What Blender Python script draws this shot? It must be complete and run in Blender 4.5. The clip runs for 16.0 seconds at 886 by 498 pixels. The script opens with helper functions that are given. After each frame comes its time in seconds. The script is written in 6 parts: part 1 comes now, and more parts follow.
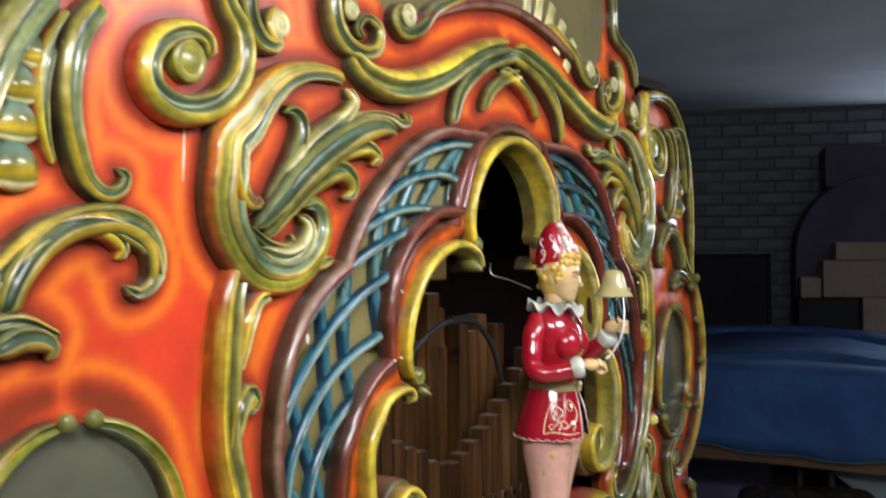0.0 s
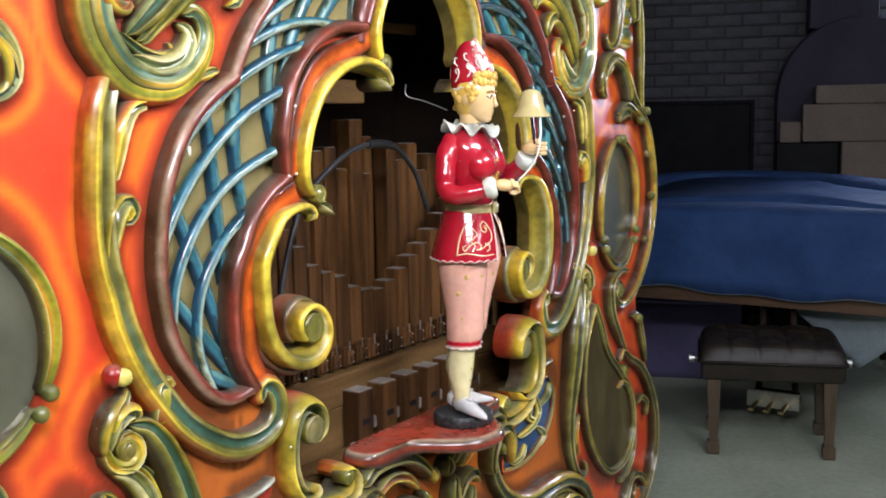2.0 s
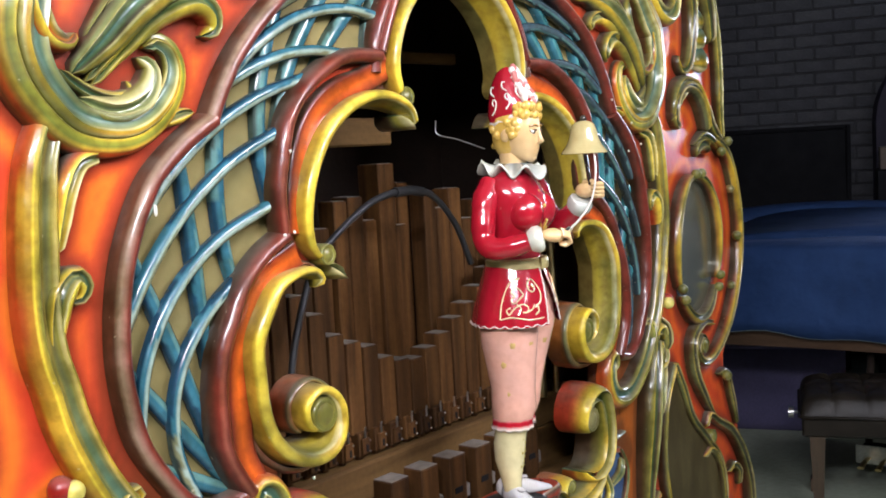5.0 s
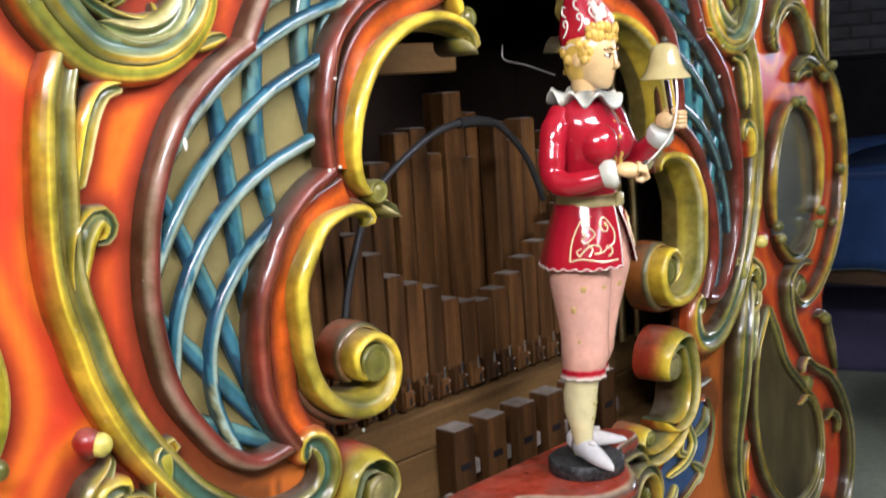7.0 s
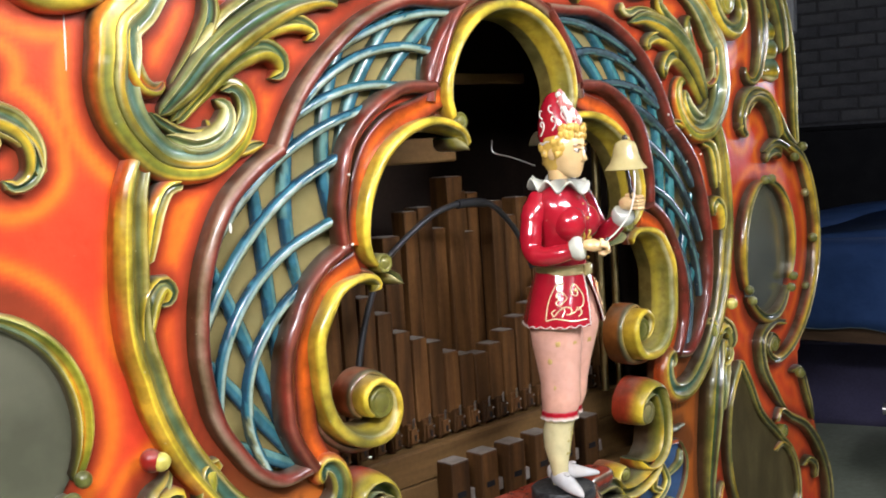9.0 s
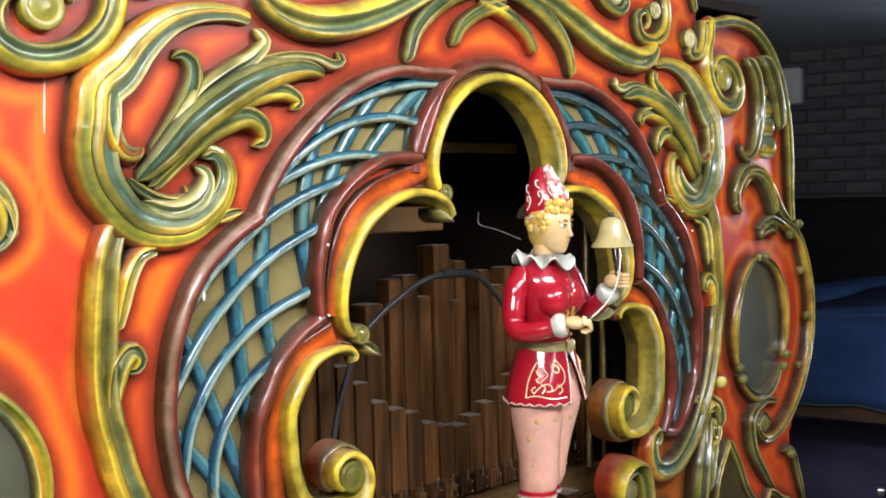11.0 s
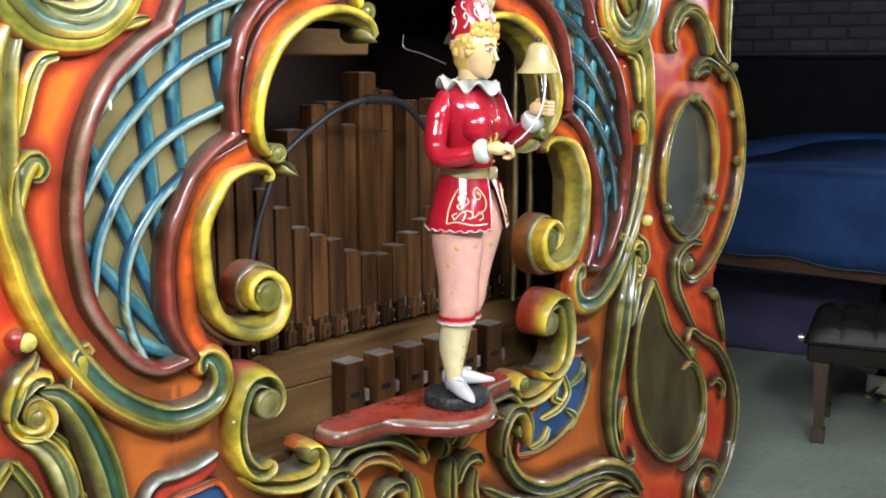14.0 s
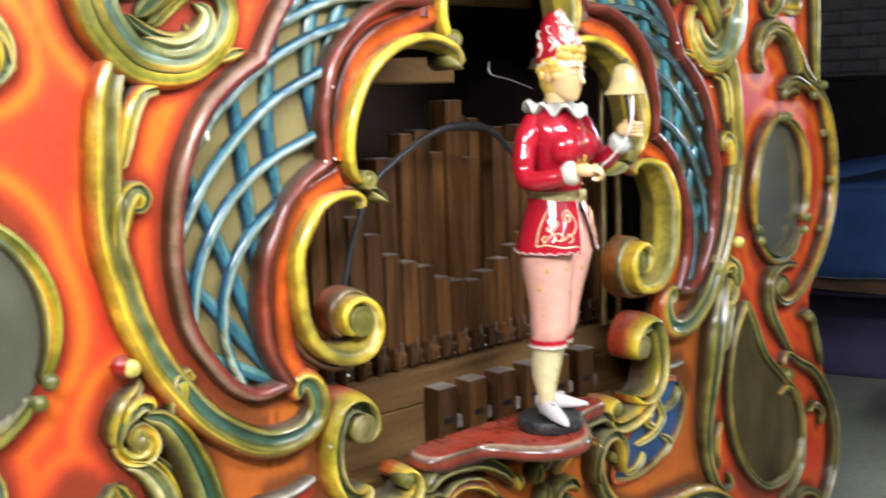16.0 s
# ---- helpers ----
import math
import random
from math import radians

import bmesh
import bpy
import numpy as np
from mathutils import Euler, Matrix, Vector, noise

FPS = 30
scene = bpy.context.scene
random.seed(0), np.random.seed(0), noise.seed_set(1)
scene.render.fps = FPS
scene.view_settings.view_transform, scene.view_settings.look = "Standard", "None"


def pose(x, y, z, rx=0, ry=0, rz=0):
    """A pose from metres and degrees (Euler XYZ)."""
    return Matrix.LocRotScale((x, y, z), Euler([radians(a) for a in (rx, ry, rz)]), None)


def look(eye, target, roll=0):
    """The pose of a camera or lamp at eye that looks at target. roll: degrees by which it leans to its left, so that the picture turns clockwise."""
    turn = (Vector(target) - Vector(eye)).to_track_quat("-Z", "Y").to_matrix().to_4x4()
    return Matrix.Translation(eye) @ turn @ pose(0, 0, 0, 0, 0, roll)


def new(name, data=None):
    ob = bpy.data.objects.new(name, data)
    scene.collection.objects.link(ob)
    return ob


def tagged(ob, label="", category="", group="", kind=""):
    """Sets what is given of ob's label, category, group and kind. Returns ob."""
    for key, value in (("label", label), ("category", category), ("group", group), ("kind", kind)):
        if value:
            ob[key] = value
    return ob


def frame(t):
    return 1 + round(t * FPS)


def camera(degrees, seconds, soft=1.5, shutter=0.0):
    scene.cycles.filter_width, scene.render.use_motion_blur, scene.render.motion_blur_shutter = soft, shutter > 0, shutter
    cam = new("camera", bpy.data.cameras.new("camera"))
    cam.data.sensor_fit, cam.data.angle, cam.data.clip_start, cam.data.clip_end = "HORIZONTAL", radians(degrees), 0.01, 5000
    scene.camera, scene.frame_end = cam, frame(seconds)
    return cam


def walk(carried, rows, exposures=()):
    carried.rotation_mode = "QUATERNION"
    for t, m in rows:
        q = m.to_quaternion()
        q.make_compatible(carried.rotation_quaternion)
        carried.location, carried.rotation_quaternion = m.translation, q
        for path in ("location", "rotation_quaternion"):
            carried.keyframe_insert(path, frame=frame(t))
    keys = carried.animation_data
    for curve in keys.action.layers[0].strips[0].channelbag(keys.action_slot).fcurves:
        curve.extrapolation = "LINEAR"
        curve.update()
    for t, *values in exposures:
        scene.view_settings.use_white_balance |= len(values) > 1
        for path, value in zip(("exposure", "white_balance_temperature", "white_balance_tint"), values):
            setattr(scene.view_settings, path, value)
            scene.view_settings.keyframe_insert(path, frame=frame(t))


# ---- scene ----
cam = camera(44.5, 16.0, 1.7, 0.5)
PATH = [
    (0, (-2.043, -1.14, 1.518), (-0.369, -0.046, 1.511), -0.5),
    (0.5, (-1.97, -1.216, 1.483), (-0.301, -0.117, 1.391), -1.3),
    (1, (-1.94, -1.281, 1.454), (-0.28, -0.175, 1.307), -2.3),
    (1.5, (-1.927, -1.319, 1.429), (-0.293, -0.181, 1.235), -2.2),
    (2, (-1.908, -1.293, 1.425), (-0.26, -0.19, 1.168), -1.1),
    (2.5, (-1.9, -1.223, 1.434), (-0.192, -0.213, 1.187), -1.9),
    (3, (-1.901, -1.144, 1.444), (-0.131, -0.244, 1.205), -3.7),
    (3.5, (-1.837, -1.126, 1.429), (-0.125, -0.119, 1.198), -2.8),
    (4, (-1.694, -1.181, 1.427), (-0.086, -0.01, 1.224), -2.3),
    (4.2, (-1.656, -1.196, 1.423), (-0.064, -0.002, 1.223), -2.2),
    (6.3, (-1.501, -1.098, 1.424), (0.022, 0.189, 1.273), -4.5),
    (6.5, (-1.487, -1.092, 1.435), (0.033, 0.191, 1.229), -3.2),
    (7, (-1.425, -1.129, 1.415), (0.0, 0.243, 1.119), -3.7),
    (7.5, (-1.35, -1.26, 1.415), (-0.047, 0.207, 1.027), -3.2),
    (8, (-1.378, -1.316, 1.427), (-0.155, 0.233, 1.098), -4.8),
    (8.5, (-1.513, -1.391, 1.468), (-0.211, 0.111, 1.248), -4.2),
    (9, (-1.625, -1.44, 1.472), (-0.24, -0.01, 1.284), -3.7),
    (9.5, (-1.618, -1.451, 1.495), (-0.253, 0.006, 1.375), -3.0),
    (9.7, (-1.606, -1.456, 1.508), (-0.244, 0.005, 1.413), -2.3),
    (11.8, (-1.553, -1.463, 1.505), (-0.164, -0.028, 1.39), -1.5),
    (12, (-1.544, -1.475, 1.489), (-0.154, -0.045, 1.338), -1.5),
    (12.5, (-1.531, -1.474, 1.46), (-0.123, -0.075, 1.213), -0.2),
    (13, (-1.523, -1.48, 1.443), (-0.103, -0.107, 1.125), 0.1),
    (13.5, (-1.521, -1.483, 1.441), (-0.095, -0.115, 1.129), -0.4),
    (14, (-1.521, -1.482, 1.433), (-0.096, -0.122, 1.086), -0.2),
    (14.5, (-1.52, -1.487, 1.432), (-0.097, -0.127, 1.076), -0.3),
    (15, (-1.521, -1.49, 1.428), (-0.101, -0.127, 1.073), -0.9),
    (15.5, (-1.523, -1.493, 1.421), (-0.114, -0.114, 1.087), -1.2),
    (16, (-1.539, -1.478, 1.414), (-0.215, -0.006, 1.134), -2.1),
]
walk(cam, [(t, look(eye, target, roll)) for t, eye, target, roll in PATH],
     exposures=[(0, -0.20, 6200, 10), (1.0, 0.12, 6200, 11), (2.0, 0.36, 6100, 14), (3.0, 0.5, 5800, 14), (4.2, 0.4, 6000, 15), (6.5, 0.26, 6200, 16), (8.0, 0.4, 6200, 14), (9.5, 0.29, 6300, 13), (12.0, 0.20, 6200, 14), (13.0, 0.38, 5950, 13), (14.5, 0.5, 5900, 12), (15.5, 0.55, 5950, 12), (16.0, 0.63, 6200, 14)])

# ---- world and lamps ----
world = bpy.data.worlds.new("room_sky")
scene.world = world
world.use_nodes = True
sky = world.node_tree.nodes.new("ShaderNodeTexSky")
sky.sky_type, sky.sun_disc = "NISHITA", False
sky.sun_elevation, sky.sun_rotation = radians(35), radians(200)
world.node_tree.links.new(sky.outputs[0], world.node_tree.nodes["Background"].inputs[0])
world.node_tree.nodes["Background"].inputs[1].default_value = 0.1

ROOM = radians(18)                       # the room is turned against the organ


def room(x, y, z):
    """A place given along the room's own axes, turned about the middle of the organ."""
    return Vector((math.cos(ROOM) * x - math.sin(ROOM) * y, math.sin(ROOM) * x + math.cos(ROOM) * y, z))


def area_lamp(name, eye, target, size_x, size_y, watts, colour):
    data = bpy.data.lights.new(name, "AREA")
    data.shape, data.size, data.size_y, data.energy, data.color = "RECTANGLE", size_x, size_y, watts, colour
    lamp = new(name, data)
    lamp.matrix_world = look(eye, target)
    return lamp


# no fixture is seen: area lamps added below the ceiling to light the organ
area_lamp("unseen_room_lamp", (-1.95, -1.25, 2.34), (-0.75, -0.05, 1.45), 1.2, 0.22, 50, (1.0, 1.0, 1.02))
area_lamp("unseen_room_lamp", (-0.10, -1.60, 2.34), (-0.15, -0.05, 1.55), 1.2, 0.22, 35, (1.0, 1.0, 1.03))
# weak fill, added for the far end of the room
area_lamp("unseen_room_lamp", (3.0, -2.2, 2.33), (3.0, -1.4, 0.0), 1.2, 0.10, 3.5, (0.84, 0.92, 1.0))

# added to brighten the floor that the mirrors reflect
area_lamp("unseen_room_lamp", room(-1.5, -3.3, 2.33), room(-1.5, -3.29, 0.0), 1.2, 0.22, 28, (1.0, 1.0, 1.03))
# daylight standing in the window's opening
area_lamp("window_daylight", room(5.26, -2.42, 1.83), room(3.4, -0.9, 1.0), 0.75, 0.75, 30, (0.74, 0.84, 1.0))

# ---- materials ----


def material(name, rough=0.5, metal=0.0, coat=0.0):
    m = bpy.data.materials.new(name)
    m.use_nodes = True
    nt = m.node_tree
    b = nt.nodes["Principled BSDF"]
    b.inputs["Roughness"].default_value = rough
    b.inputs["Metallic"].default_value = metal
    b.inputs["Coat Weight"].default_value = coat
    b.inputs["Coat Roughness"].default_value = 0.10
    return m, nt, b


def node(nt, kind, **inputs):
    n = nt.nodes.new(kind)
    for k, v in inputs.items():
        n.inputs[k.replace("_", " ")].default_value = v
    return n


def noise_of(nt, scale, detail=4.0, stretch=None):
    co = nt.nodes.new("ShaderNodeTexCoord")
    n = node(nt, "ShaderNodeTexNoise", Scale=scale, Detail=detail)
    if stretch:
        mp = node(nt, "ShaderNodeMapping", Scale=stretch)
        nt.links.new(co.outputs["Object"], mp.inputs[0])
        nt.links.new(mp.outputs[0], n.inputs["Vector"])
    else:
        nt.links.new(co.outputs["Object"], n.inputs["Vector"])
    return n.outputs["Fac"]


def ramp(nt, fac, stops):
    r = nt.nodes.new("ShaderNodeValToRGB")
    els = r.color_ramp.elements
    while len(els) < len(stops):
        els.new(0.5)
    for e, (p, c) in zip(els, stops):
        e.position, e.color = p, (*c, 1)
    nt.links.new(fac, r.inputs[0])
    return r.outputs[0]


def mix(nt, kind, fac, a, b):
    n = nt.nodes.new("ShaderNodeMix")
    n.data_type, n.blend_type = "RGBA", kind
    for value, key in ((fac, 0), (a, 6), (b, 7)):
        if isinstance(value, (int, float)):
            n.inputs[key].default_value = value
        elif isinstance(value, tuple):
            n.inputs[key].default_value = (*value, 1)
        else:
            nt.links.new(value, n.inputs[key])
    return n.outputs[2]


def bump(nt, b, fac, strength, distance):
    n = node(nt, "ShaderNodeBump", Strength=strength, Distance=distance)
    nt.links.new(fac, n.inputs["Height"])
    nt.links.new(n.outputs[0], b.inputs["Normal"])


def enamel(name, rough, coat, wear=0.35, grime=0.5, mottle=0.0, dust=0.0, hewn=0.0):
    """Hand-laid gloss paint: colour from the brushwork attribute, brushed, stained and chipped."""
    m, nt, b = material(name, rough, 0.0, coat)
    at = nt.nodes.new("ShaderNodeAttribute")
    at.attribute_name = "paint"
    broad = ramp(nt, noise_of(nt, 9, 3), [(0.35, (1.12, 1.08, 0.98)), (0.65, (0.78, 0.82, 0.82))])
    col = mix(nt, "MULTIPLY", 0.8, at.outputs["Color"], broad)
    if mottle:
        patch = ramp(nt, noise_of(nt, 15, 7), [(0.46, (1, 1, 1)), (0.60, (0.52, 0.56, 0.42)), (0.74, (0.34, 0.38, 0.30))])
        col = mix(nt, "MULTIPLY", mottle, col, patch)
    fine = ramp(nt, noise_of(nt, 55, 5), [(0.40, (1, 1, 1)), (0.72, (0.62, 0.55, 0.45))])
    col = mix(nt, "MULTIPLY", grime, col, fine)
    chips = ramp(nt, noise_of(nt, 120, 3), [(0.73, (0, 0, 0)), (0.76, (1, 1, 1))])
    sc = nt.nodes.new("ShaderNodeMath")
    sc.operation = "MULTIPLY"
    sc.inputs[1].default_value = wear
    nt.links.new(chips, sc.inputs[0])
    col = mix(nt, "MIX", sc.outputs[0], col, (0.55, 0.47, 0.33))
    if dust:
        geo = nt.nodes.new("ShaderNodeNewGeometry")
        sep = nt.nodes.new("ShaderNodeSeparateXYZ")
        nt.links.new(geo.outputs["Normal"], sep.inputs[0])
        lie = node(nt, "ShaderNodeMapRange", From_Min=0.25, From_Max=0.95, To_Min=0.0, To_Max=dust)
        nt.links.new(sep.outputs[2], lie.inputs[0])
        spots = ramp(nt, noise_of(nt, 22, 6), [(0.38, (0, 0, 0)), (0.58, (1, 1, 1))])
        both = nt.nodes.new("ShaderNodeMath")
        both.operation = "MULTIPLY"
        nt.links.new(lie.outputs[0], both.inputs[0])
        nt.links.new(spots, both.inputs[1])
        col = mix(nt, "MIX", both.outputs[0], col, (0.27, 0.26, 0.21))
    nt.links.new(col, b.inputs["Base Color"])
    bump(nt, b, noise_of(nt, 38, 4), 0.22, 0.004)
    if hewn:                                        # the flats that the gouge left, under the paint
        fine_bump = b.inputs["Normal"].links[0].from_node
        coarse = nt.nodes.new("ShaderNodeBump")
        coarse.inputs["Strength"].default_value, coarse.inputs["Distance"].default_value = hewn, 0.010
        nt.links.new(noise_of(nt, 17, 2), coarse.inputs["Height"])
        nt.links.new(coarse.outputs["Normal"], fine_bump.inputs["Normal"])
    return m


def plain(name, stops, scale, rough, metal=0.0, coat=0.0, stretch=None, relief=0.2, depth=0.003, fine=90):
    m, nt, b = material(name, rough, metal, coat)
    col = ramp(nt, noise_of(nt, scale, 5, stretch), stops)
    spec = ramp(nt, noise_of(nt, fine, 4), [(0.35, (1, 1, 1)), (0.7, (0.72, 0.70, 0.68))])
    col = mix(nt, "MULTIPLY", 0.6, col, spec)
    nt.links.new(col, b.inputs["Base Color"])
    bump(nt, b, noise_of(nt, fine * 0.7, 4, stretch), relief, depth)
    return m


def pieces(m, low, high):
    """Makes a material differ from piece to piece."""
    nt = m.node_tree
    b = nt.nodes["Principled BSDF"]
    old = b.inputs["Base Color"].links[0].from_socket
    info = nt.nodes.new("ShaderNodeObjectInfo")
    tone = ramp(nt, info.outputs["Random"], [(0, low), (1, high)])
    nt.links.new(mix(nt, "MULTIPLY", 1.0, old, tone), b.inputs["Base Color"])
    return m


PAINT = enamel("carving_paint", 0.30, 0.40, mottle=0.8, grime=0.8, dust=0.25, hewn=0.5)
PAINT.node_tree.nodes["Principled BSDF"].inputs["Specular IOR Level"].default_value = 0.36
BOARD = enamel("board_paint", 0.30, 0.03, wear=0.03, grime=0.18)
BOARD.node_tree.nodes["Principled BSDF"].inputs["Specular IOR Level"].default_value = 0.16
SHELF = enamel("shelf_paint", 0.26, 0.45, wear=0.5, grime=0.7, mottle=0.55, dust=0.12)
SLATS = enamel("lattice_paint", 0.27, 0.45, wear=0.6, grime=0.7, mottle=0.35)
FIGURE = enamel("figure_enamel", 0.15, 0.7, wear=0.22, grime=0.28, hewn=0.12)
PIPEWOOD = pieces(plain("pipe_wood", [(0.3, (0.042, 0.018, 0.006)), (0.7, (0.150, 0.070, 0.021))], 5, 0.6, stretch=(9, 9, 0.7)), (0.40, 0.38, 0.36), (1.2, 1.15, 1.1))
CHESTWOOD = plain("chest_wood", [(0.3, (0.080, 0.042, 0.014)), (0.7, (0.175, 0.098, 0.034))], 4, 0.65, stretch=(0.8, 9, 9))
DUSTWOOD = plain("dusty_end_grain", [(0.3, (0.13, 0.105, 0.085)), (0.7, (0.24, 0.21, 0.18))], 30, 0.8)
DARKWOOD = plain("case_wood", [(0.3, (0.018, 0.012, 0.009)), (0.7, (0.035, 0.022, 0.015))], 5, 0.8)
RUBBER = plain("black_rubber", [(0.3, (0.012, 0.012, 0.013)), (0.7, (0.03, 0.03, 0.032))], 20, 0.45)
STEEL = plain("steel", [(0.3, (0.45, 0.44, 0.42)), (0.7, (0.65, 0.64, 0.62))], 20, 0.3, metal=1.0)
BRASS = plain("brass", [(0.3, (0.55, 0.42, 0.18)), (0.7, (0.75, 0.62, 0.32))], 20, 0.35, metal=1.0)
LEATHER = plain("brown_leather", [(0.3, (0.014, 0.011, 0.008)), (0.7, (0.027, 0.021, 0.015))], 8, 0.36, relief=0.5, depth=0.002, fine=220)
LEATHER.node_tree.nodes["Principled BSDF"].inputs["Specular IOR Level"].default_value = 0.2
BENCHWOOD = plain("bench_wood", [(0.3, (0.05, 0.032, 0.018)), (0.7, (0.10, 0.066, 0.036))], 6, 0.45, stretch=(9, 9, 0.8))
PIANOWOOD = plain("piano_wood", [(0.3, (0.065, 0.035, 0.018)), (0.7, (0.115, 0.066, 0.036))], 5, 0.4, stretch=(1, 1, 8))
CLOTH = plain("blue_cotton_sheet", [(0.3, (0.019, 0.047, 0.135)), (0.7, (0.031, 0.070, 0.185))], 3, 0.85, relief=0.7, depth=0.02, fine=11)
_nt = CLOTH.node_tree
_coarse = _nt.nodes.new("ShaderNodeBump")
_coarse.inputs["Strength"].default_value, _coarse.inputs["Distance"].default_value = 0.55, 0.030
_nt.links.new(noise_of(_nt, 3.2, 3, (1.0, 2.4, 1.2)), _coarse.inputs["Height"])
_nt.links.new(_coarse.outputs["Normal"], _nt.nodes["Principled BSDF"].inputs["Normal"].links[0].from_node.inputs["Normal"])
LINING = plain("sheet_lining", [(0.3, (0.17, 0.22, 0.24)), (0.7, (0.25, 0.30, 0.32))], 6, 0.9)
FLOORM = plain("grey_green_floor", [(0.3, (0.29, 0.33, 0.245)), (0.7, (0.42, 0.46, 0.355))], 2.5, 0.62, relief=0.1, fine=35)
CEILM = plain("grey_ceiling", [(0.3, (0.40, 0.42, 0.46)), (0.7, (0.50, 0.52, 0.56))], 2, 0.9)
PLASTER = plain("plaster", [(0.3, (0.24, 0.23, 0.20)), (0.7, (0.32, 0.31, 0.28))], 3, 0.9)
BRICKM = pieces(plain("painted_brick", [(0.3, (0.080, 0.080, 0.088)), (0.7, (0.125, 0.125, 0.134))], 9, 0.85, relief=0.5, depth=0.006), (0.85, 0.85, 0.87), (1.08, 1.08, 1.06))
MORTAR = plain("mortar", [(0.3, (0.066, 0.066, 0.071)), (0.7, (0.088, 0.088, 0.094))], 20, 0.95)
BLACK = plain("matt_black", [(0.3, (0.006, 0.006, 0.008)), (0.7, (0.012, 0.012, 0.014))], 8, 0.7)
HOOD = plain("dark_hood", [(0.3, (0.035, 0.030, 0.045)), (0.7, (0.055, 0.048, 0.066))], 3, 0.75)
CARD = plain("cardboard", [(0.3, (0.14, 0.108, 0.086)), (0.7, (0.20, 0.155, 0.122))], 4, 0.85)
WHITE = plain("white_enamel_panel", [(0.3, (0.5, 0.5, 0.5)), (0.7, (0.62, 0.62, 0.6))], 4, 0.5)
PURPLE = plain("lilac_fabric", [(0.3, (0.095, 0.085, 0.18)), (0.7, (0.13, 0.115, 0.225))], 5, 0.9)
OLIVE = plain("aged_panel_painting", [(0.30, (0.026, 0.018, 0.007)), (0.45, (0.060, 0.043, 0.015)), (0.58, (0.105, 0.080, 0.030)), (0.72, (0.18, 0.145, 0.065))], 4.5, 0.42, coat=0.08, stretch=(1.6, 1, 0.7), relief=0.12, depth=0.001, fine=130)
DISC = plain("dusty_black_disc", [(0.42, (0.010, 0.010, 0.011)), (0.66, (0.060, 0.064, 0.062))], 150, 0.5)
BLUEPANEL = plain("blue_panel", [(0.3, (0.02, 0.06, 0.16)), (0.7, (0.04, 0.11, 0.25))], 8, 0.4)
GLOW = bpy.data.materials.new("daylight_pane")
GLOW.use_nodes = True
_b = GLOW.node_tree.nodes["Principled BSDF"]
_b.inputs["Emission Color"].default_value, _b.inputs["Emission Strength"].default_value = (0.80, 0.88, 1.0, 1), 9.0
MIRROR, _nt, _b = material("old_mirror", 0.20, 0.70)
_nt.links.new(ramp(_nt, noise_of(_nt, 6, 5), [(0.3, (0.20, 0.20, 0.135)), (0.7, (0.36, 0.36, 0.25))]), _b.inputs["Base Color"])

for _m in (BLACK, DARKWOOD, HOOD, OLIVE, MORTAR, BRICKM, PIPEWOOD, CHESTWOOD, CLOTH):
    _m.node_tree.nodes["Principled BSDF"].inputs["Specular IOR Level"].default_value = 0.18

# paints, linear
YEL, LEM, CRE = (0.64, 0.43, 0.030), (0.90, 0.68, 0.062), (0.82, 0.73, 0.38)
OLI, GRN, TEA = (0.22, 0.20, 0.032), (0.050, 0.095, 0.030), (0.042, 0.125, 0.095)
ORA, DOR, RED = (0.76, 0.14, 0.014), (0.40, 0.060, 0.012), (0.62, 0.053, 0.021)
BRO, MAR, KHA = (0.050, 0.027, 0.014), (0.18, 0.024, 0.014), (0.26, 0.21, 0.085)
GRY = (0.215, 0.250, 0.095)
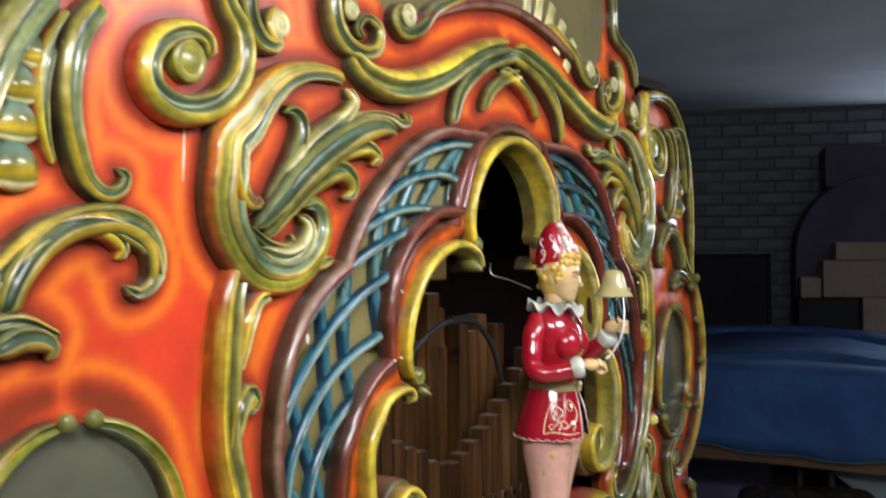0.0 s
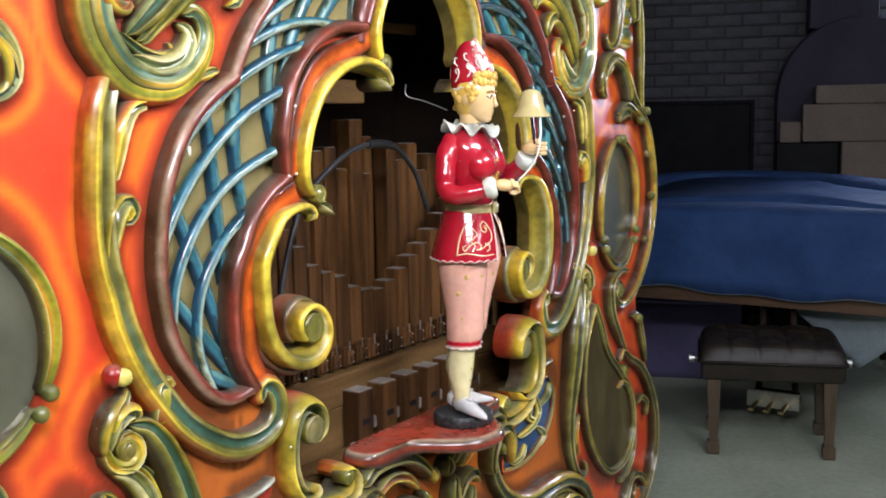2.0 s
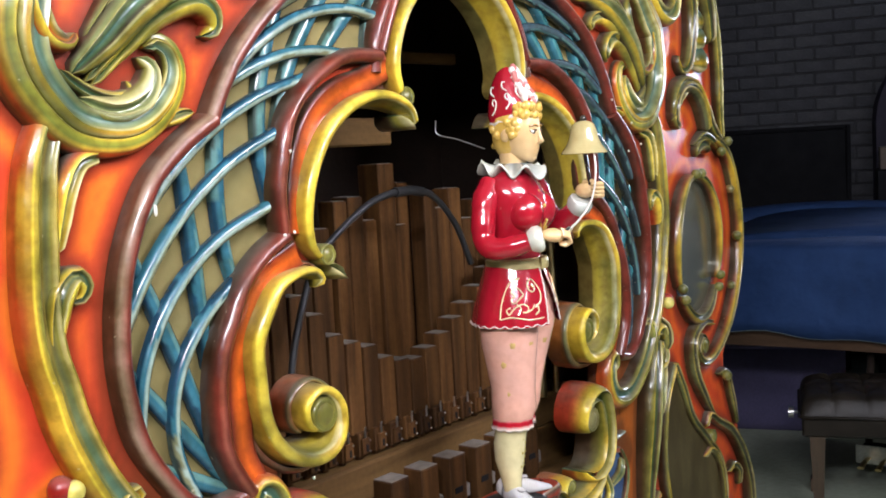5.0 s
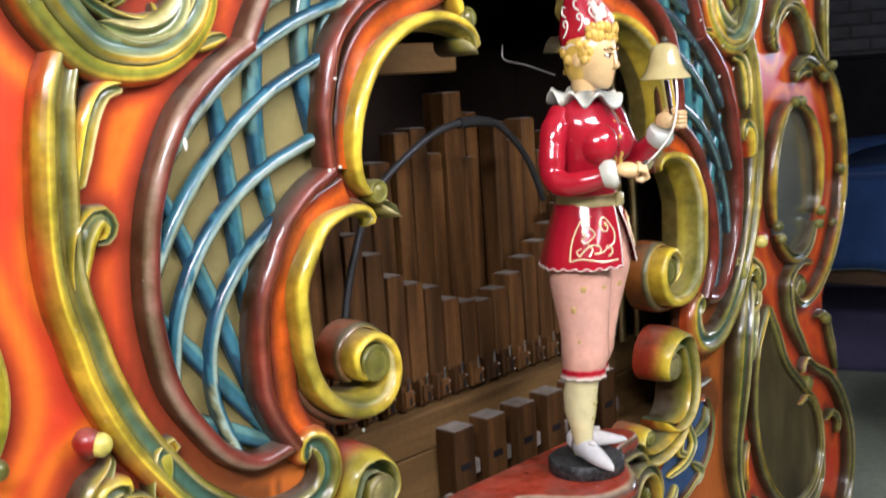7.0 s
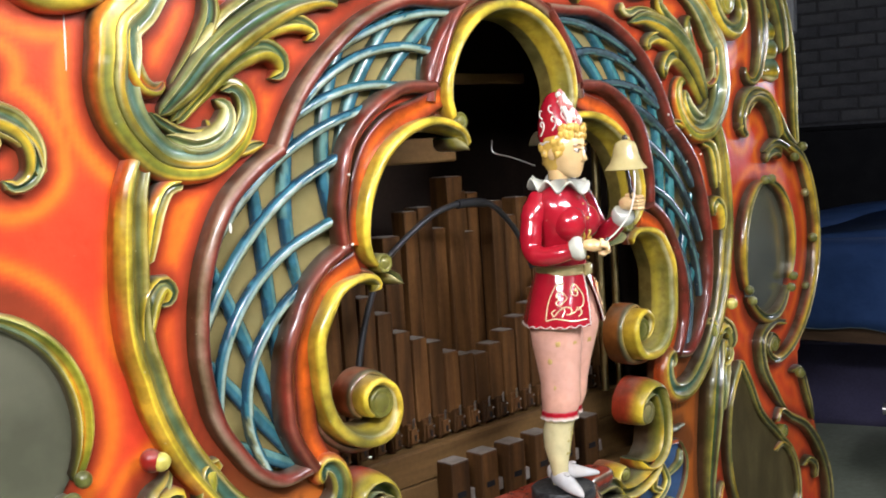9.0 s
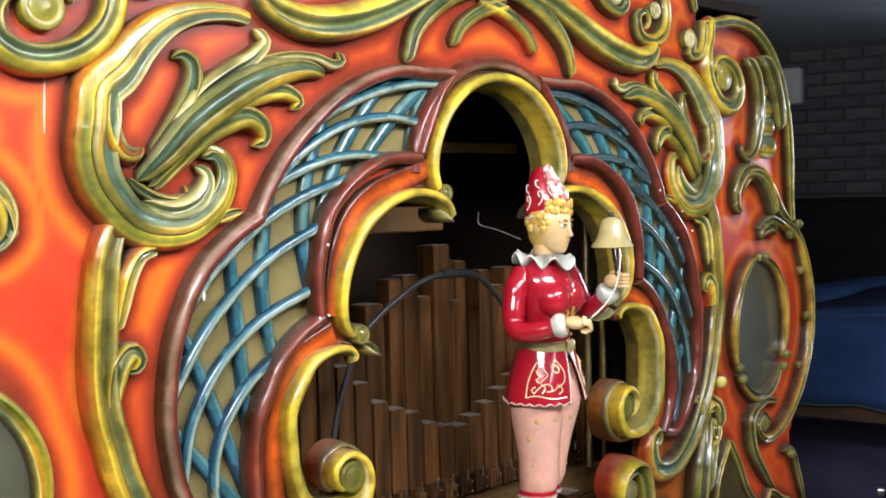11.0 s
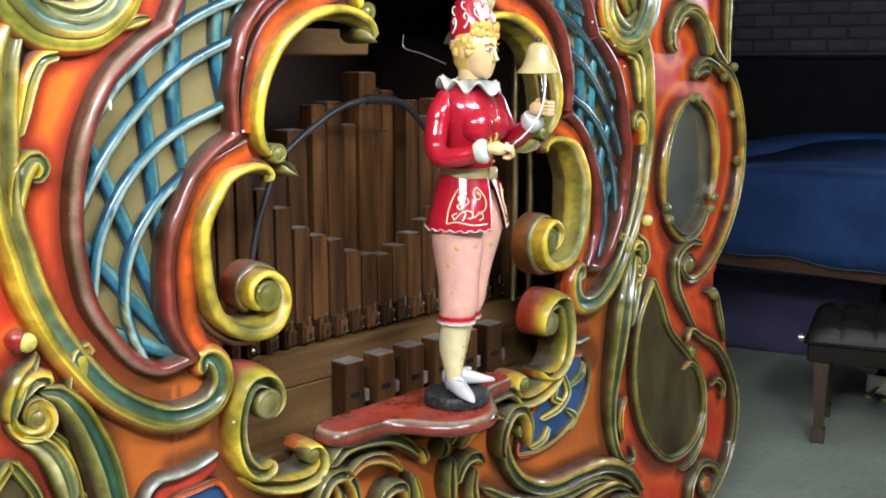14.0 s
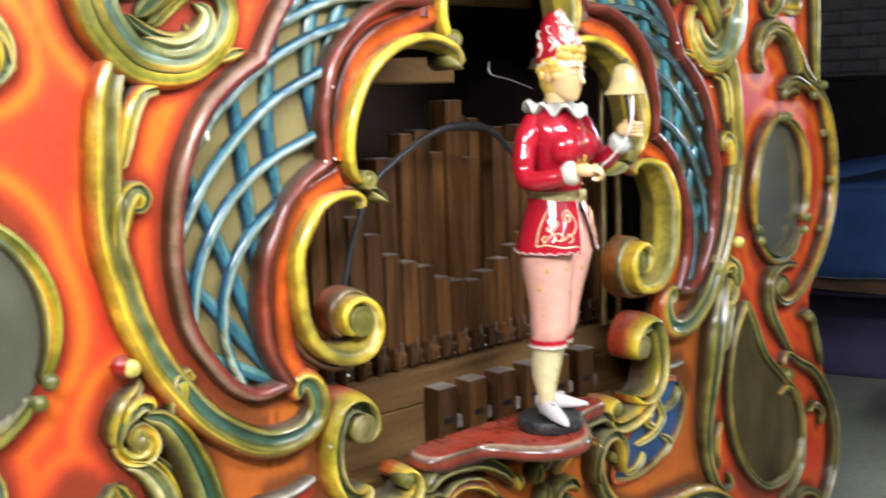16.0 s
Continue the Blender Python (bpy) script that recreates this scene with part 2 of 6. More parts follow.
# colours across a carving: place across (-1..1) and colour
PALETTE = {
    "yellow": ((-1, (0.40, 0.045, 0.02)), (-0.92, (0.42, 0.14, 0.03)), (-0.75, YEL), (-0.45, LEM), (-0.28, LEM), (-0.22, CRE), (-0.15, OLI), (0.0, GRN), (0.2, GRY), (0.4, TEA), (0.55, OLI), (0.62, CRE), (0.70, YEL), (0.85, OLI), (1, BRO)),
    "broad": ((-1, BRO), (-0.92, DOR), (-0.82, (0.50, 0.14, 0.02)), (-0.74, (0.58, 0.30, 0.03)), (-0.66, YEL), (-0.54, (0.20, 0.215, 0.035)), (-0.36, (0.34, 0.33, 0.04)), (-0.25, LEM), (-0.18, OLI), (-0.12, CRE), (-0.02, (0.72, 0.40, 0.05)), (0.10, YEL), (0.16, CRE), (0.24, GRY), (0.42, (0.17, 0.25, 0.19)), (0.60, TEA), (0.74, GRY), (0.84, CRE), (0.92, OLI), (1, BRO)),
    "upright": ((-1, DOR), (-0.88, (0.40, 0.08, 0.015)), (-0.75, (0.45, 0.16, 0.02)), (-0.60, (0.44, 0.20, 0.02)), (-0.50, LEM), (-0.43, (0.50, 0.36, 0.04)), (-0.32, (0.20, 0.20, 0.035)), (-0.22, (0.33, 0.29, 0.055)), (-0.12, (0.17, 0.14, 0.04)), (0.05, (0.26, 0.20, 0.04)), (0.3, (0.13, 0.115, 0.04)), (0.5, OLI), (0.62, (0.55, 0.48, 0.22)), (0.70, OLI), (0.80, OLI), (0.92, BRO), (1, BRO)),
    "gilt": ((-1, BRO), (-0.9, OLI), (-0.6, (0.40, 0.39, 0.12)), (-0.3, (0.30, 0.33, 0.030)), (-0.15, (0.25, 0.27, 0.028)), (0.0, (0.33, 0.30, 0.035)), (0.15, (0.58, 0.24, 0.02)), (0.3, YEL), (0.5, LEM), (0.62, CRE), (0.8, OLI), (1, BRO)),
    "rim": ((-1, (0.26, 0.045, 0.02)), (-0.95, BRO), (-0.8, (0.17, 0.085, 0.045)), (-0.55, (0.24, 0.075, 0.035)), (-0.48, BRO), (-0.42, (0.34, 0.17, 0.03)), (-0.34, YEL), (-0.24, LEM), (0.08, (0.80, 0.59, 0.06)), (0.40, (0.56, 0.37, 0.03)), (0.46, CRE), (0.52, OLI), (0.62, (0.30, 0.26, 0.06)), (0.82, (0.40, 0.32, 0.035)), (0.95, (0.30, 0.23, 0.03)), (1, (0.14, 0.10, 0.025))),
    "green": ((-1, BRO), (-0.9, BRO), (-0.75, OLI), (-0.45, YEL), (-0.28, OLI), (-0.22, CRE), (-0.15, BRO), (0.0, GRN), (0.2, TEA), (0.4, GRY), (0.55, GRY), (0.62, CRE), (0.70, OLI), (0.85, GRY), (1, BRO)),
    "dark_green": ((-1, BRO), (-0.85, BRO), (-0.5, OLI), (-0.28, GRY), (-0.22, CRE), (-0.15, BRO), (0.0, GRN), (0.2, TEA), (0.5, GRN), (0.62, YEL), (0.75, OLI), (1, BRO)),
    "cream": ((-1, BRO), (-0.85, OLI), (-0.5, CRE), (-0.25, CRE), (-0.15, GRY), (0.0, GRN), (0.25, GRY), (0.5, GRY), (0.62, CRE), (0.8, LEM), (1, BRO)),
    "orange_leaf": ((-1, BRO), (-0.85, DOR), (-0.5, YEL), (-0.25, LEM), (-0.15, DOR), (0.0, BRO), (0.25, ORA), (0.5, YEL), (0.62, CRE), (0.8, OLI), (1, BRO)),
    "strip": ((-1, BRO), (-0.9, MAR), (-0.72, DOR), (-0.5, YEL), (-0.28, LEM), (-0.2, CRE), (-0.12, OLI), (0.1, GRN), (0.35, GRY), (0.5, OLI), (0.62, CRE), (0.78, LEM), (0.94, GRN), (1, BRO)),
    # pale line near the outer edge: a highlight painted into the moulding
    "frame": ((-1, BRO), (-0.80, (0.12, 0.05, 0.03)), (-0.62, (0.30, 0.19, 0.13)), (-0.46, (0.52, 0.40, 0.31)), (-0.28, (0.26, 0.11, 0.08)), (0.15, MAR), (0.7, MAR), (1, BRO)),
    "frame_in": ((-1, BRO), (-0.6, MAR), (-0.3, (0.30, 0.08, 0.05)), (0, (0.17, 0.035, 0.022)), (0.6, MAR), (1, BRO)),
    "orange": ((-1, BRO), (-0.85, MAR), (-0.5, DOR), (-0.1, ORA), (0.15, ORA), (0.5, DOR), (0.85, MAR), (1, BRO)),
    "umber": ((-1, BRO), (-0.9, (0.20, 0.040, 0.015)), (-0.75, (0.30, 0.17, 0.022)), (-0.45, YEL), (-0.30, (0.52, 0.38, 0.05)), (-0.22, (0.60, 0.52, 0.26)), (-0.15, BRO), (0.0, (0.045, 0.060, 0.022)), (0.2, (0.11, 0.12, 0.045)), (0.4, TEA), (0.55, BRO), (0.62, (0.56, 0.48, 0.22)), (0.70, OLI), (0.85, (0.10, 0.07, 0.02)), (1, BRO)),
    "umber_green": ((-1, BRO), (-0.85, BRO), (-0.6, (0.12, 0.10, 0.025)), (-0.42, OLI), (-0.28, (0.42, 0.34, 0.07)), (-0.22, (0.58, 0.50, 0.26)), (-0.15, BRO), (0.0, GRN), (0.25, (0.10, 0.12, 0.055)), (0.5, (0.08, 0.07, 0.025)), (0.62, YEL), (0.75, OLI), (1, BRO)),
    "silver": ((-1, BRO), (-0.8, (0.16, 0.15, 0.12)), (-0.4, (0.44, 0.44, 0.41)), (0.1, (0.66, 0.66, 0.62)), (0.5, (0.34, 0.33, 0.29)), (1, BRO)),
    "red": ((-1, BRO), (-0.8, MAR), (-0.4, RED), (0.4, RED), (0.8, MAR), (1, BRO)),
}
# relief across a carving: place across (-1..1) and height (0..1)
SECTION = ((-1, 0), (-1.0, 0.42), (-0.94, 0.58), (-0.80, 0.76), (-0.60, 0.90), (-0.40, 0.97), (-0.27, 0.98), (-0.21, 0.94), (-0.15, 0.84), (0.0, 0.70), (0.2, 0.62), (0.4, 0.65), (0.53, 0.74), (0.60, 0.85), (0.67, 0.88), (0.80, 0.82), (0.93, 0.62), (1.0, 0.40), (1, 0))
BROAD = ((-1, 0), (-1.0, 0.34), (-0.90, 0.52), (-0.80, 0.68), (-0.76, 0.74), (-0.68, 0.77), (-0.45, 0.80), (-0.24, 0.82), (-0.18, 0.76), (-0.13, 0.90), (-0.02, 0.98), (0.10, 1.0), (0.16, 0.94), (0.24, 0.82), (0.45, 0.63), (0.62, 0.60), (0.76, 0.68), (0.84, 0.76), (0.93, 0.60), (1.0, 0.38), (1, 0))
RIM = ((-1, 0), (-1.0, 0.42), (-0.94, 0.52), (-0.75, 0.58), (-0.55, 0.60), (-0.48, 0.52), (-0.44, 0.58), (-0.38, 0.86), (-0.34, 0.92), (-0.1, 0.99), (0.15, 1.0), (0.40, 0.96), (0.46, 0.92), (0.52, 0.80), (0.66, 0.62), (0.85, 0.48), (1.0, 0.36), (1, 0))
FLATTISH = ((-1, 0), (-1.0, 0.7), (-0.9, 0.9), (-0.7, 0.95), (-0.4, 0.85), (0, 0.82), (0.4, 0.85), (0.7, 0.95), (0.9, 0.9), (1.0, 0.7), (1, 0))
ROUND = ((-1, 0), (-0.97, 0.35), (-0.85, 0.62), (-0.6, 0.85), (-0.3, 0.96), (0, 1.0), (0.3, 0.96), (0.6, 0.85), (0.85, 0.62), (0.97, 0.35), (1, 0))

# ---- building blocks ----


class Shape:
    """Collects faces with brushwork colours for one mesh."""

    def __init__(self):
        self.v, self.f, self.c, self.m = [], [], [], []

    def grid(self, rows, colours, loop=False, slot=0):
        """rows: equal lists of points; colours: one, one a row, or one a point."""
        base, n = len(self.v), len(rows[0])
        for i, r in enumerate(rows):
            for j, p in enumerate(r):
                self.v.append(tuple(p))
                c = colours
                if not isinstance(c[0], (int, float)):
                    c = c[i]
                    if not isinstance(c[0], (int, float)):
                        c = c[j]
                self.c.append(tuple(c[:3]))
        for i in range(len(rows) - 1):
            for j in range(n if loop else n - 1):
                k = (j + 1) % n
                a = base + i * n
                self.f.append((a + j, a + k, a + n + k, a + n + j))
                self.m.append(slot)
        return self

    def fan(self, ring, tip, colour, slot=0):
        base = len(self.v)
        for p in (*ring, tip):
            self.v.append(tuple(p))
            self.c.append(tuple(colour[:3]))
        n = len(ring)
        for j in range(n):
            self.f.append((base + j, base + (j + 1) % n, base + n))
            self.m.append(slot)

    def loft(self, rings, colours, caps=True, slot=0):
        """Closed rings joined one after the other."""
        self.grid(rings, colours, True, slot)
        if caps:
            for r, i in ((list(reversed(rings[0])), 0), (rings[-1], -1)):
                c = colours if isinstance(colours[0], (int, float)) else colours[i]
                c = c if isinstance(c[0], (int, float)) else c[0]
                self.fan(r, sum((Vector(p) for p in r), Vector()) / len(r), c, slot)
        return self

    def tube(self, path, radii, colours, sides=10, flat=1.0, slot=0):
        path = [Vector(p) for p in path]
        rings = []
        side = None
        for i, p in enumerate(path):
            d = (path[min(i + 1, len(path) - 1)] - path[max(i - 1, 0)]).normalized()
            if side is None:
                side = d.cross(Vector((0, 0, 1)))
                side = side.normalized() if side.length > 1e-4 else Vector((1, 0, 0))
            side = (side - d * side.dot(d)).normalized()
            up = side.cross(d)
            r = radii[i] if hasattr(radii, "__len__") else radii
            rings.append([p + side * (math.cos(a) * r) + up * (math.sin(a) * r * flat) for a in (2 * math.pi * k / sides for k in range(sides))])
        return self.loft(rings, colours, True, slot)

    def ball(self, centre, radii, colour, sides=14, rows=9, slot=0):
        c = Vector(centre)
        rings = []
        for i in range(1, rows):
            t = math.pi * i / rows
            rings.append([c + Vector((radii[0] * math.sin(t) * math.cos(a), radii[1] * math.sin(t) * math.sin(a), -radii[2] * math.cos(t))) for a in (2 * math.pi * k / sides for k in range(sides))])
        return self.loft(rings, colour, True, slot)

    def box(self, lo, hi, colour=(1, 1, 1), bevel=0.0, slot=0):
        (x0, y0, z0), (x1, y1, z1) = lo, hi
        b = bevel
        ring = [(x0 + b, y0), (x1 - b, y0), (x1, y0 + b), (x1, y1 - b), (x1 - b, y1), (x0 + b, y1), (x0, y1 - b), (x0, y0 + b)] if b else [(x0, y0), (x1, y0), (x1, y1), (x0, y1)]
        cx, cy = (x0 + x1) / 2, (y0 + y1) / 2
        rings = []
        levels = ((z0, b), (z0 + b, 0), (z1 - b, 0), (z1, b)) if b else ((z0, 0), (z1, 0))
        for z, inset in levels:
            kx, ky = 1 - inset / max(abs(x1 - cx), 1e-6), 1 - inset / max(abs(y1 - cy), 1e-6)
            rings.append([(cx + (x - cx) * kx, cy + (y - cy) * ky, z) for x, y in ring])
        return self.loft(rings, colour, True, slot)

    def obj(self, name, mats, parent=None, label="", smooth=True, m=None):
        me = bpy.data.meshes.new(name)
        pts = [m @ Vector(p) for p in self.v] if m else self.v
        me.from_pydata([tuple(p) for p in pts], [], self.f)
        at = me.color_attributes.new("paint", "FLOAT_COLOR", "POINT")
        at.data.foreach_set("color", np.array([(*c, 1.0) for c in self.c], dtype=np.float32).ravel())
        for k in (mats if isinstance(mats, (list, tuple)) else [mats]):
            me.materials.append(k)
        me.polygons.foreach_set("material_index", self.m)
        me.validate()
        bm = bmesh.new()
        bm.from_mesh(me)
        bmesh.ops.recalc_face_normals(bm, faces=bm.faces)
        bm.to_mesh(me)
        bm.free()
        if smooth:
            me.polygons.foreach_set("use_smooth", [True] * len(me.polygons))
            me.set_sharp_from_angle(angle=radians(50 if smooth is True else smooth))
        ob = new(name, me)
        ob.parent = parent
        if label:
            tagged(ob, label)
        return ob


def thing(name, label, category, group="", kind="", at=(0, 0, 0)):
    ob = new(name)
    ob.location = at
    ob.empty_display_size = 0.05
    return tagged(ob, label, category, group, kind)


def curve(points, step):
    """A smooth line through the points (centripetal Catmull-Rom), cut in even steps."""
    p = [np.array(q, float) for q in points]
    p = [2 * p[0] - p[1]] + p + [2 * p[-1] - p[-2]]
    out = []
    for i in range(1, len(p) - 2):
        a, b, c, d = p[i - 1:i + 3]
        t0 = 0
        t1 = t0 + max(np.linalg.norm(b - a), 1e-5) ** 0.5
        t2 = t1 + max(np.linalg.norm(c - b), 1e-5) ** 0.5
        t3 = t2 + max(np.linalg.norm(d - c), 1e-5) ** 0.5
        for t in np.linspace(t1, t2, 12, endpoint=False):
            a1 = (t1 - t) / (t1 - t0) * a + (t - t0) / (t1 - t0) * b
            a2 = (t2 - t) / (t2 - t1) * b + (t - t1) / (t2 - t1) * c
            a3 = (t3 - t) / (t3 - t2) * c + (t - t2) / (t3 - t2) * d
            b1 = (t2 - t) / (t2 - t0) * a1 + (t - t0) / (t2 - t0) * a2
            b2 = (t3 - t) / (t3 - t1) * a2 + (t - t1) / (t3 - t1) * a3
            out.append((t2 - t) / (t2 - t1) * b1 + (t - t1) / (t2 - t1) * b2)
    out.append(p[-2])
    out = np.array(out)
    s = np.concatenate([[0], np.cumsum(np.linalg.norm(np.diff(out, axis=0), axis=1))])
    n = max(4, int(s[-1] / step) + 1)
    return np.stack([np.interp(np.linspace(0, s[-1], n), s, out[:, k]) for k in range(out.shape[1])], 1)


def bow(x):
    """How far the facade falls back towards its ends."""
    return 0.10 * np.maximum(0.0, np.abs(x) - 0.45)


def numbers(text):
    return [tuple(float(v) for v in q.split(",")) for q in text.split()]


STROKES = []          # middle lines and half widths of the carvings, for the halos painted round them
FACE = 0.032          # front of the board at the middle


def brushed(pal, sec, place, half, cool=False):
    """Colours across a carving at one place: worn gilt in some stretches, green glaze in others."""
    x, z = place
    t = 1.35 * noise.noise((x * 5, z * 5, 1.7)) + 0.45 * noise.noise((x * 13, z * 13, 4.1))
    out = []
    for (a, _), c in zip(sec, pal):
        bright = c[0] > 0.5
        w = max(0.0, min(0.88, 1.7 * t + 0.3 * noise.noise((x * 9, z * 9, 2 * a)))) if bright else max(0.0, min(0.65, -1.0 * t))
        to = (OLI if a < 0.3 else TEA) if bright else (GRY if c[0] < 0.2 else YEL)
        if abs(a) >= 0.97 or (not bright and c[0] < 0.06):
            w *= 0.25
        if cool and -0.1 < a < 0.55:
            k = 0.9 * max(0.0, min(1.0, (1.20 - z) / 0.16))
            c = tuple(u * (1 - k) + v * k for u, v in zip(c, TEA if a > 0 else GRN))
            w *= 0.4
        out.append(tuple(u * (1 - w) + v * w for u, v in zip(c, to)))
    return out


def carving(name, kind, line, widths, parent, back=0.0, rise=0.010, slope=0.62, section=None, halo=True, flip=False, both=True, step=0.008, only=0):
    """A carved and painted stroke on the facade, and its mirror image on the other half."""
    mid = curve(numbers(line) if isinstance(line, str) else line, step)
    n = len(mid)
    ws = [float(v) / 1000 for v in widths.split()]
    s = np.linspace(0, 1, n)
    half = np.interp(s, np.linspace(0, 1, len(ws)), ws) / 2
    if name == "upright" or kind == "broad":          # the steep outer flank leans in a little
        mid, half = mid + np.array((0.006, 0.0)), half * 0.90
    run = np.linalg.norm(np.diff(mid, axis=0), axis=1).sum()
    for end in (s * run, (1 - s) * run) if name not in ("moulding", "surround", "arch_moulding") else ():
        r = np.maximum(half * 0.9, 1e-4)
        half = half * np.sqrt(np.clip(1 - np.clip(1 - end / r, 0, 0.985) ** 2, 0.03, 1))
    if halo:
        STROKES.append((mid, half, halo == "inner"))
    d = np.gradient(mid, axis=0)
    d /= np.linalg.norm(d, axis=1)[:, None] + 1e-9
    side = np.stack([-d[:, 1], d[:, 0]], 1) * (-1 if flip else 1)
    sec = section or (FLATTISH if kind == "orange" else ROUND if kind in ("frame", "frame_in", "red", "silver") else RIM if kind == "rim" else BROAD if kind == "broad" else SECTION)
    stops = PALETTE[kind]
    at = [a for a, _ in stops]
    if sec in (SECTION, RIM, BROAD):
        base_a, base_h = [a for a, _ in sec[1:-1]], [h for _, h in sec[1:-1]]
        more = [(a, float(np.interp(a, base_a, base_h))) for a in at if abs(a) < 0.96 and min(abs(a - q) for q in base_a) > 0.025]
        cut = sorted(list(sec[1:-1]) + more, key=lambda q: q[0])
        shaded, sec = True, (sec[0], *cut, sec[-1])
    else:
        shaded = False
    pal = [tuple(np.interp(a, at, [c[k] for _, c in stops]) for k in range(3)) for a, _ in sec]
    high = rise + 2 * half * slope
    depth = np.full(n, back) if name != "rim" else back * np.clip(s * run / 0.11, 0.05, 1)
    for sign in ((-only,) if only else (1, -1) if both else (1,)):
        rows, cols = [], []
        for i in range(n):
            row = []
            for a, h in sec:
                x, z = mid[i] + side[i] * half[i] * a
                y = FACE + depth[i] + float(bow(mid[i][0])) - (high[i] + depth[i]) * h
                row.append((sign * x, y, z))
            rows.append(row)
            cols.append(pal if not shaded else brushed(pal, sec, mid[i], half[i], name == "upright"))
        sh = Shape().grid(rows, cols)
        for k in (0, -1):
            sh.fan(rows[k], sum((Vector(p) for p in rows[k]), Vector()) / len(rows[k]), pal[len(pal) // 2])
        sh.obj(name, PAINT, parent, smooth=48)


def knob(x, z, r, colour, parent, y=None, both=True, name="knob", only=0):
    """A turned button: the eye of a volute."""
    pale = tuple(0.6 * c + 0.25 * g for c, g in zip(colour, GRY))
    for sign in ((-only,) if only else (1, -1) if both else (1,)):
        yy = FACE + float(bow(x)) - (0.027 if r < 0.0155 else 0.019) if y is None else y
        if r < 0.0155:
            Shape().ball((sign * x, yy, z), (r, r, r), pale, 12, 8).obj(name, PAINT, parent)
            continue
        rings = []
        for q, h in ((1.0, -0.030), (1.0, 0.0), (0.96, 0.0035), (0.86, 0.0055), (0.70, 0.0050), (0.62, 0.0042), (0.40, 0.0075), (0.15, 0.0085)):
            rings.append([(sign * x + q * r * math.cos(a), yy - h, z + q * r * math.sin(a)) for a in (2 * math.pi * k / 18 for k in range(18))])
        Shape().loft(rings, [BRO, OLI, colour, pale, pale, colour, pale, pale]).obj(name, PAINT, parent, smooth=40)

WHITEWOOD = (0.85, 0.84, 0.80)

# ---- the room ----
def slab(name, lo, hi, mat, label, category, turned=True):
    sh = Shape().box(lo, hi)
    if turned:
        sh.v = [tuple(room(*p)) for p in sh.v]
    return tagged(sh.obj(name, mat, smooth=False), label, category, kind="structure")


WALL_X, CEIL = 5.30, 2.42
slab("floor", (-4.5, -4.2, -0.08), (WALL_X + 0.3, 4.2, 0.0), FLOORM, "grey-green painted concrete floor, scuffed", "floor")
slab("ceiling", (-4.5, -4.2, CEIL), (WALL_X + 0.3, 4.2, CEIL + 0.1), CEILM, "dim grey painted ceiling", "ceiling")
slab("wall_north", (-4.5, 4.0, 0.0), (WALL_X + 0.3, 4.2, CEIL), PLASTER, "plain plaster wall behind the organ", "wall")
slab("wall_west", (-4.7, -4.2, 0.0), (-4.5, 4.2, CEIL), PLASTER, "plain plaster wall", "wall")
slab("wall_south", (-4.5, -4.4, 0.0), (WALL_X + 0.3, -4.2, CEIL), PLASTER, "plain plaster wall", "wall")
# brick wall with a window towards its southern end
WIN = (-2.85, -2.02, 1.30, 2.30)
wall = thing("wall_east", "grey-painted brick wall with recessed joints", "wall", kind="structure")
sh = Shape()
for lo, hi in (((WALL_X, WIN[1], 0), (WALL_X + 0.25, 4.2, CEIL)), ((WALL_X, -4.2, 0), (WALL_X + 0.25, WIN[0], CEIL)), ((WALL_X, WIN[0], 0), (WALL_X + 0.25, WIN[1], WIN[2])), ((WALL_X, WIN[0], WIN[3]), (WALL_X + 0.25, WIN[1], CEIL))):
    sh.box(lo, hi)
sh.v = [tuple(room(*p)) for p in sh.v]
sh.obj("mortar_bed", MORTAR, wall, smooth=False)
win = thing("window_1", "bright overexposed window with white frame in the brick wall", "window", kind="structure")
sh = Shape().box((WALL_X + 0.16, WIN[0], WIN[2]), (WALL_X + 0.165, WIN[1], WIN[3]))
sh.v = [tuple(room(*p)) for p in sh.v]
sh.obj("pane", GLOW, win, smooth=False)
for lo, hi in (((WIN[0], WIN[2]), (WIN[0] + 0.05, WIN[3])), ((WIN[1] - 0.05, WIN[2]), (WIN[1], WIN[3])), ((WIN[0] + 0.05, WIN[2]), (WIN[1] - 0.05, WIN[2] + 0.05)), ((WIN[0] + 0.05, WIN[3] - 0.05), (WIN[1] - 0.05, WIN[3])), ((WIN[0] + 0.05, 1.86), (WIN[1] - 0.05, 1.90))):
    sh = Shape().box((WALL_X + 0.08, lo[0], lo[1]), (WALL_X + 0.14, hi[0], hi[1]), bevel=0.006)
    sh.v = [tuple(room(*p)) for p in sh.v]
    sh.obj("window_frame", WHITE, win, smooth=False)

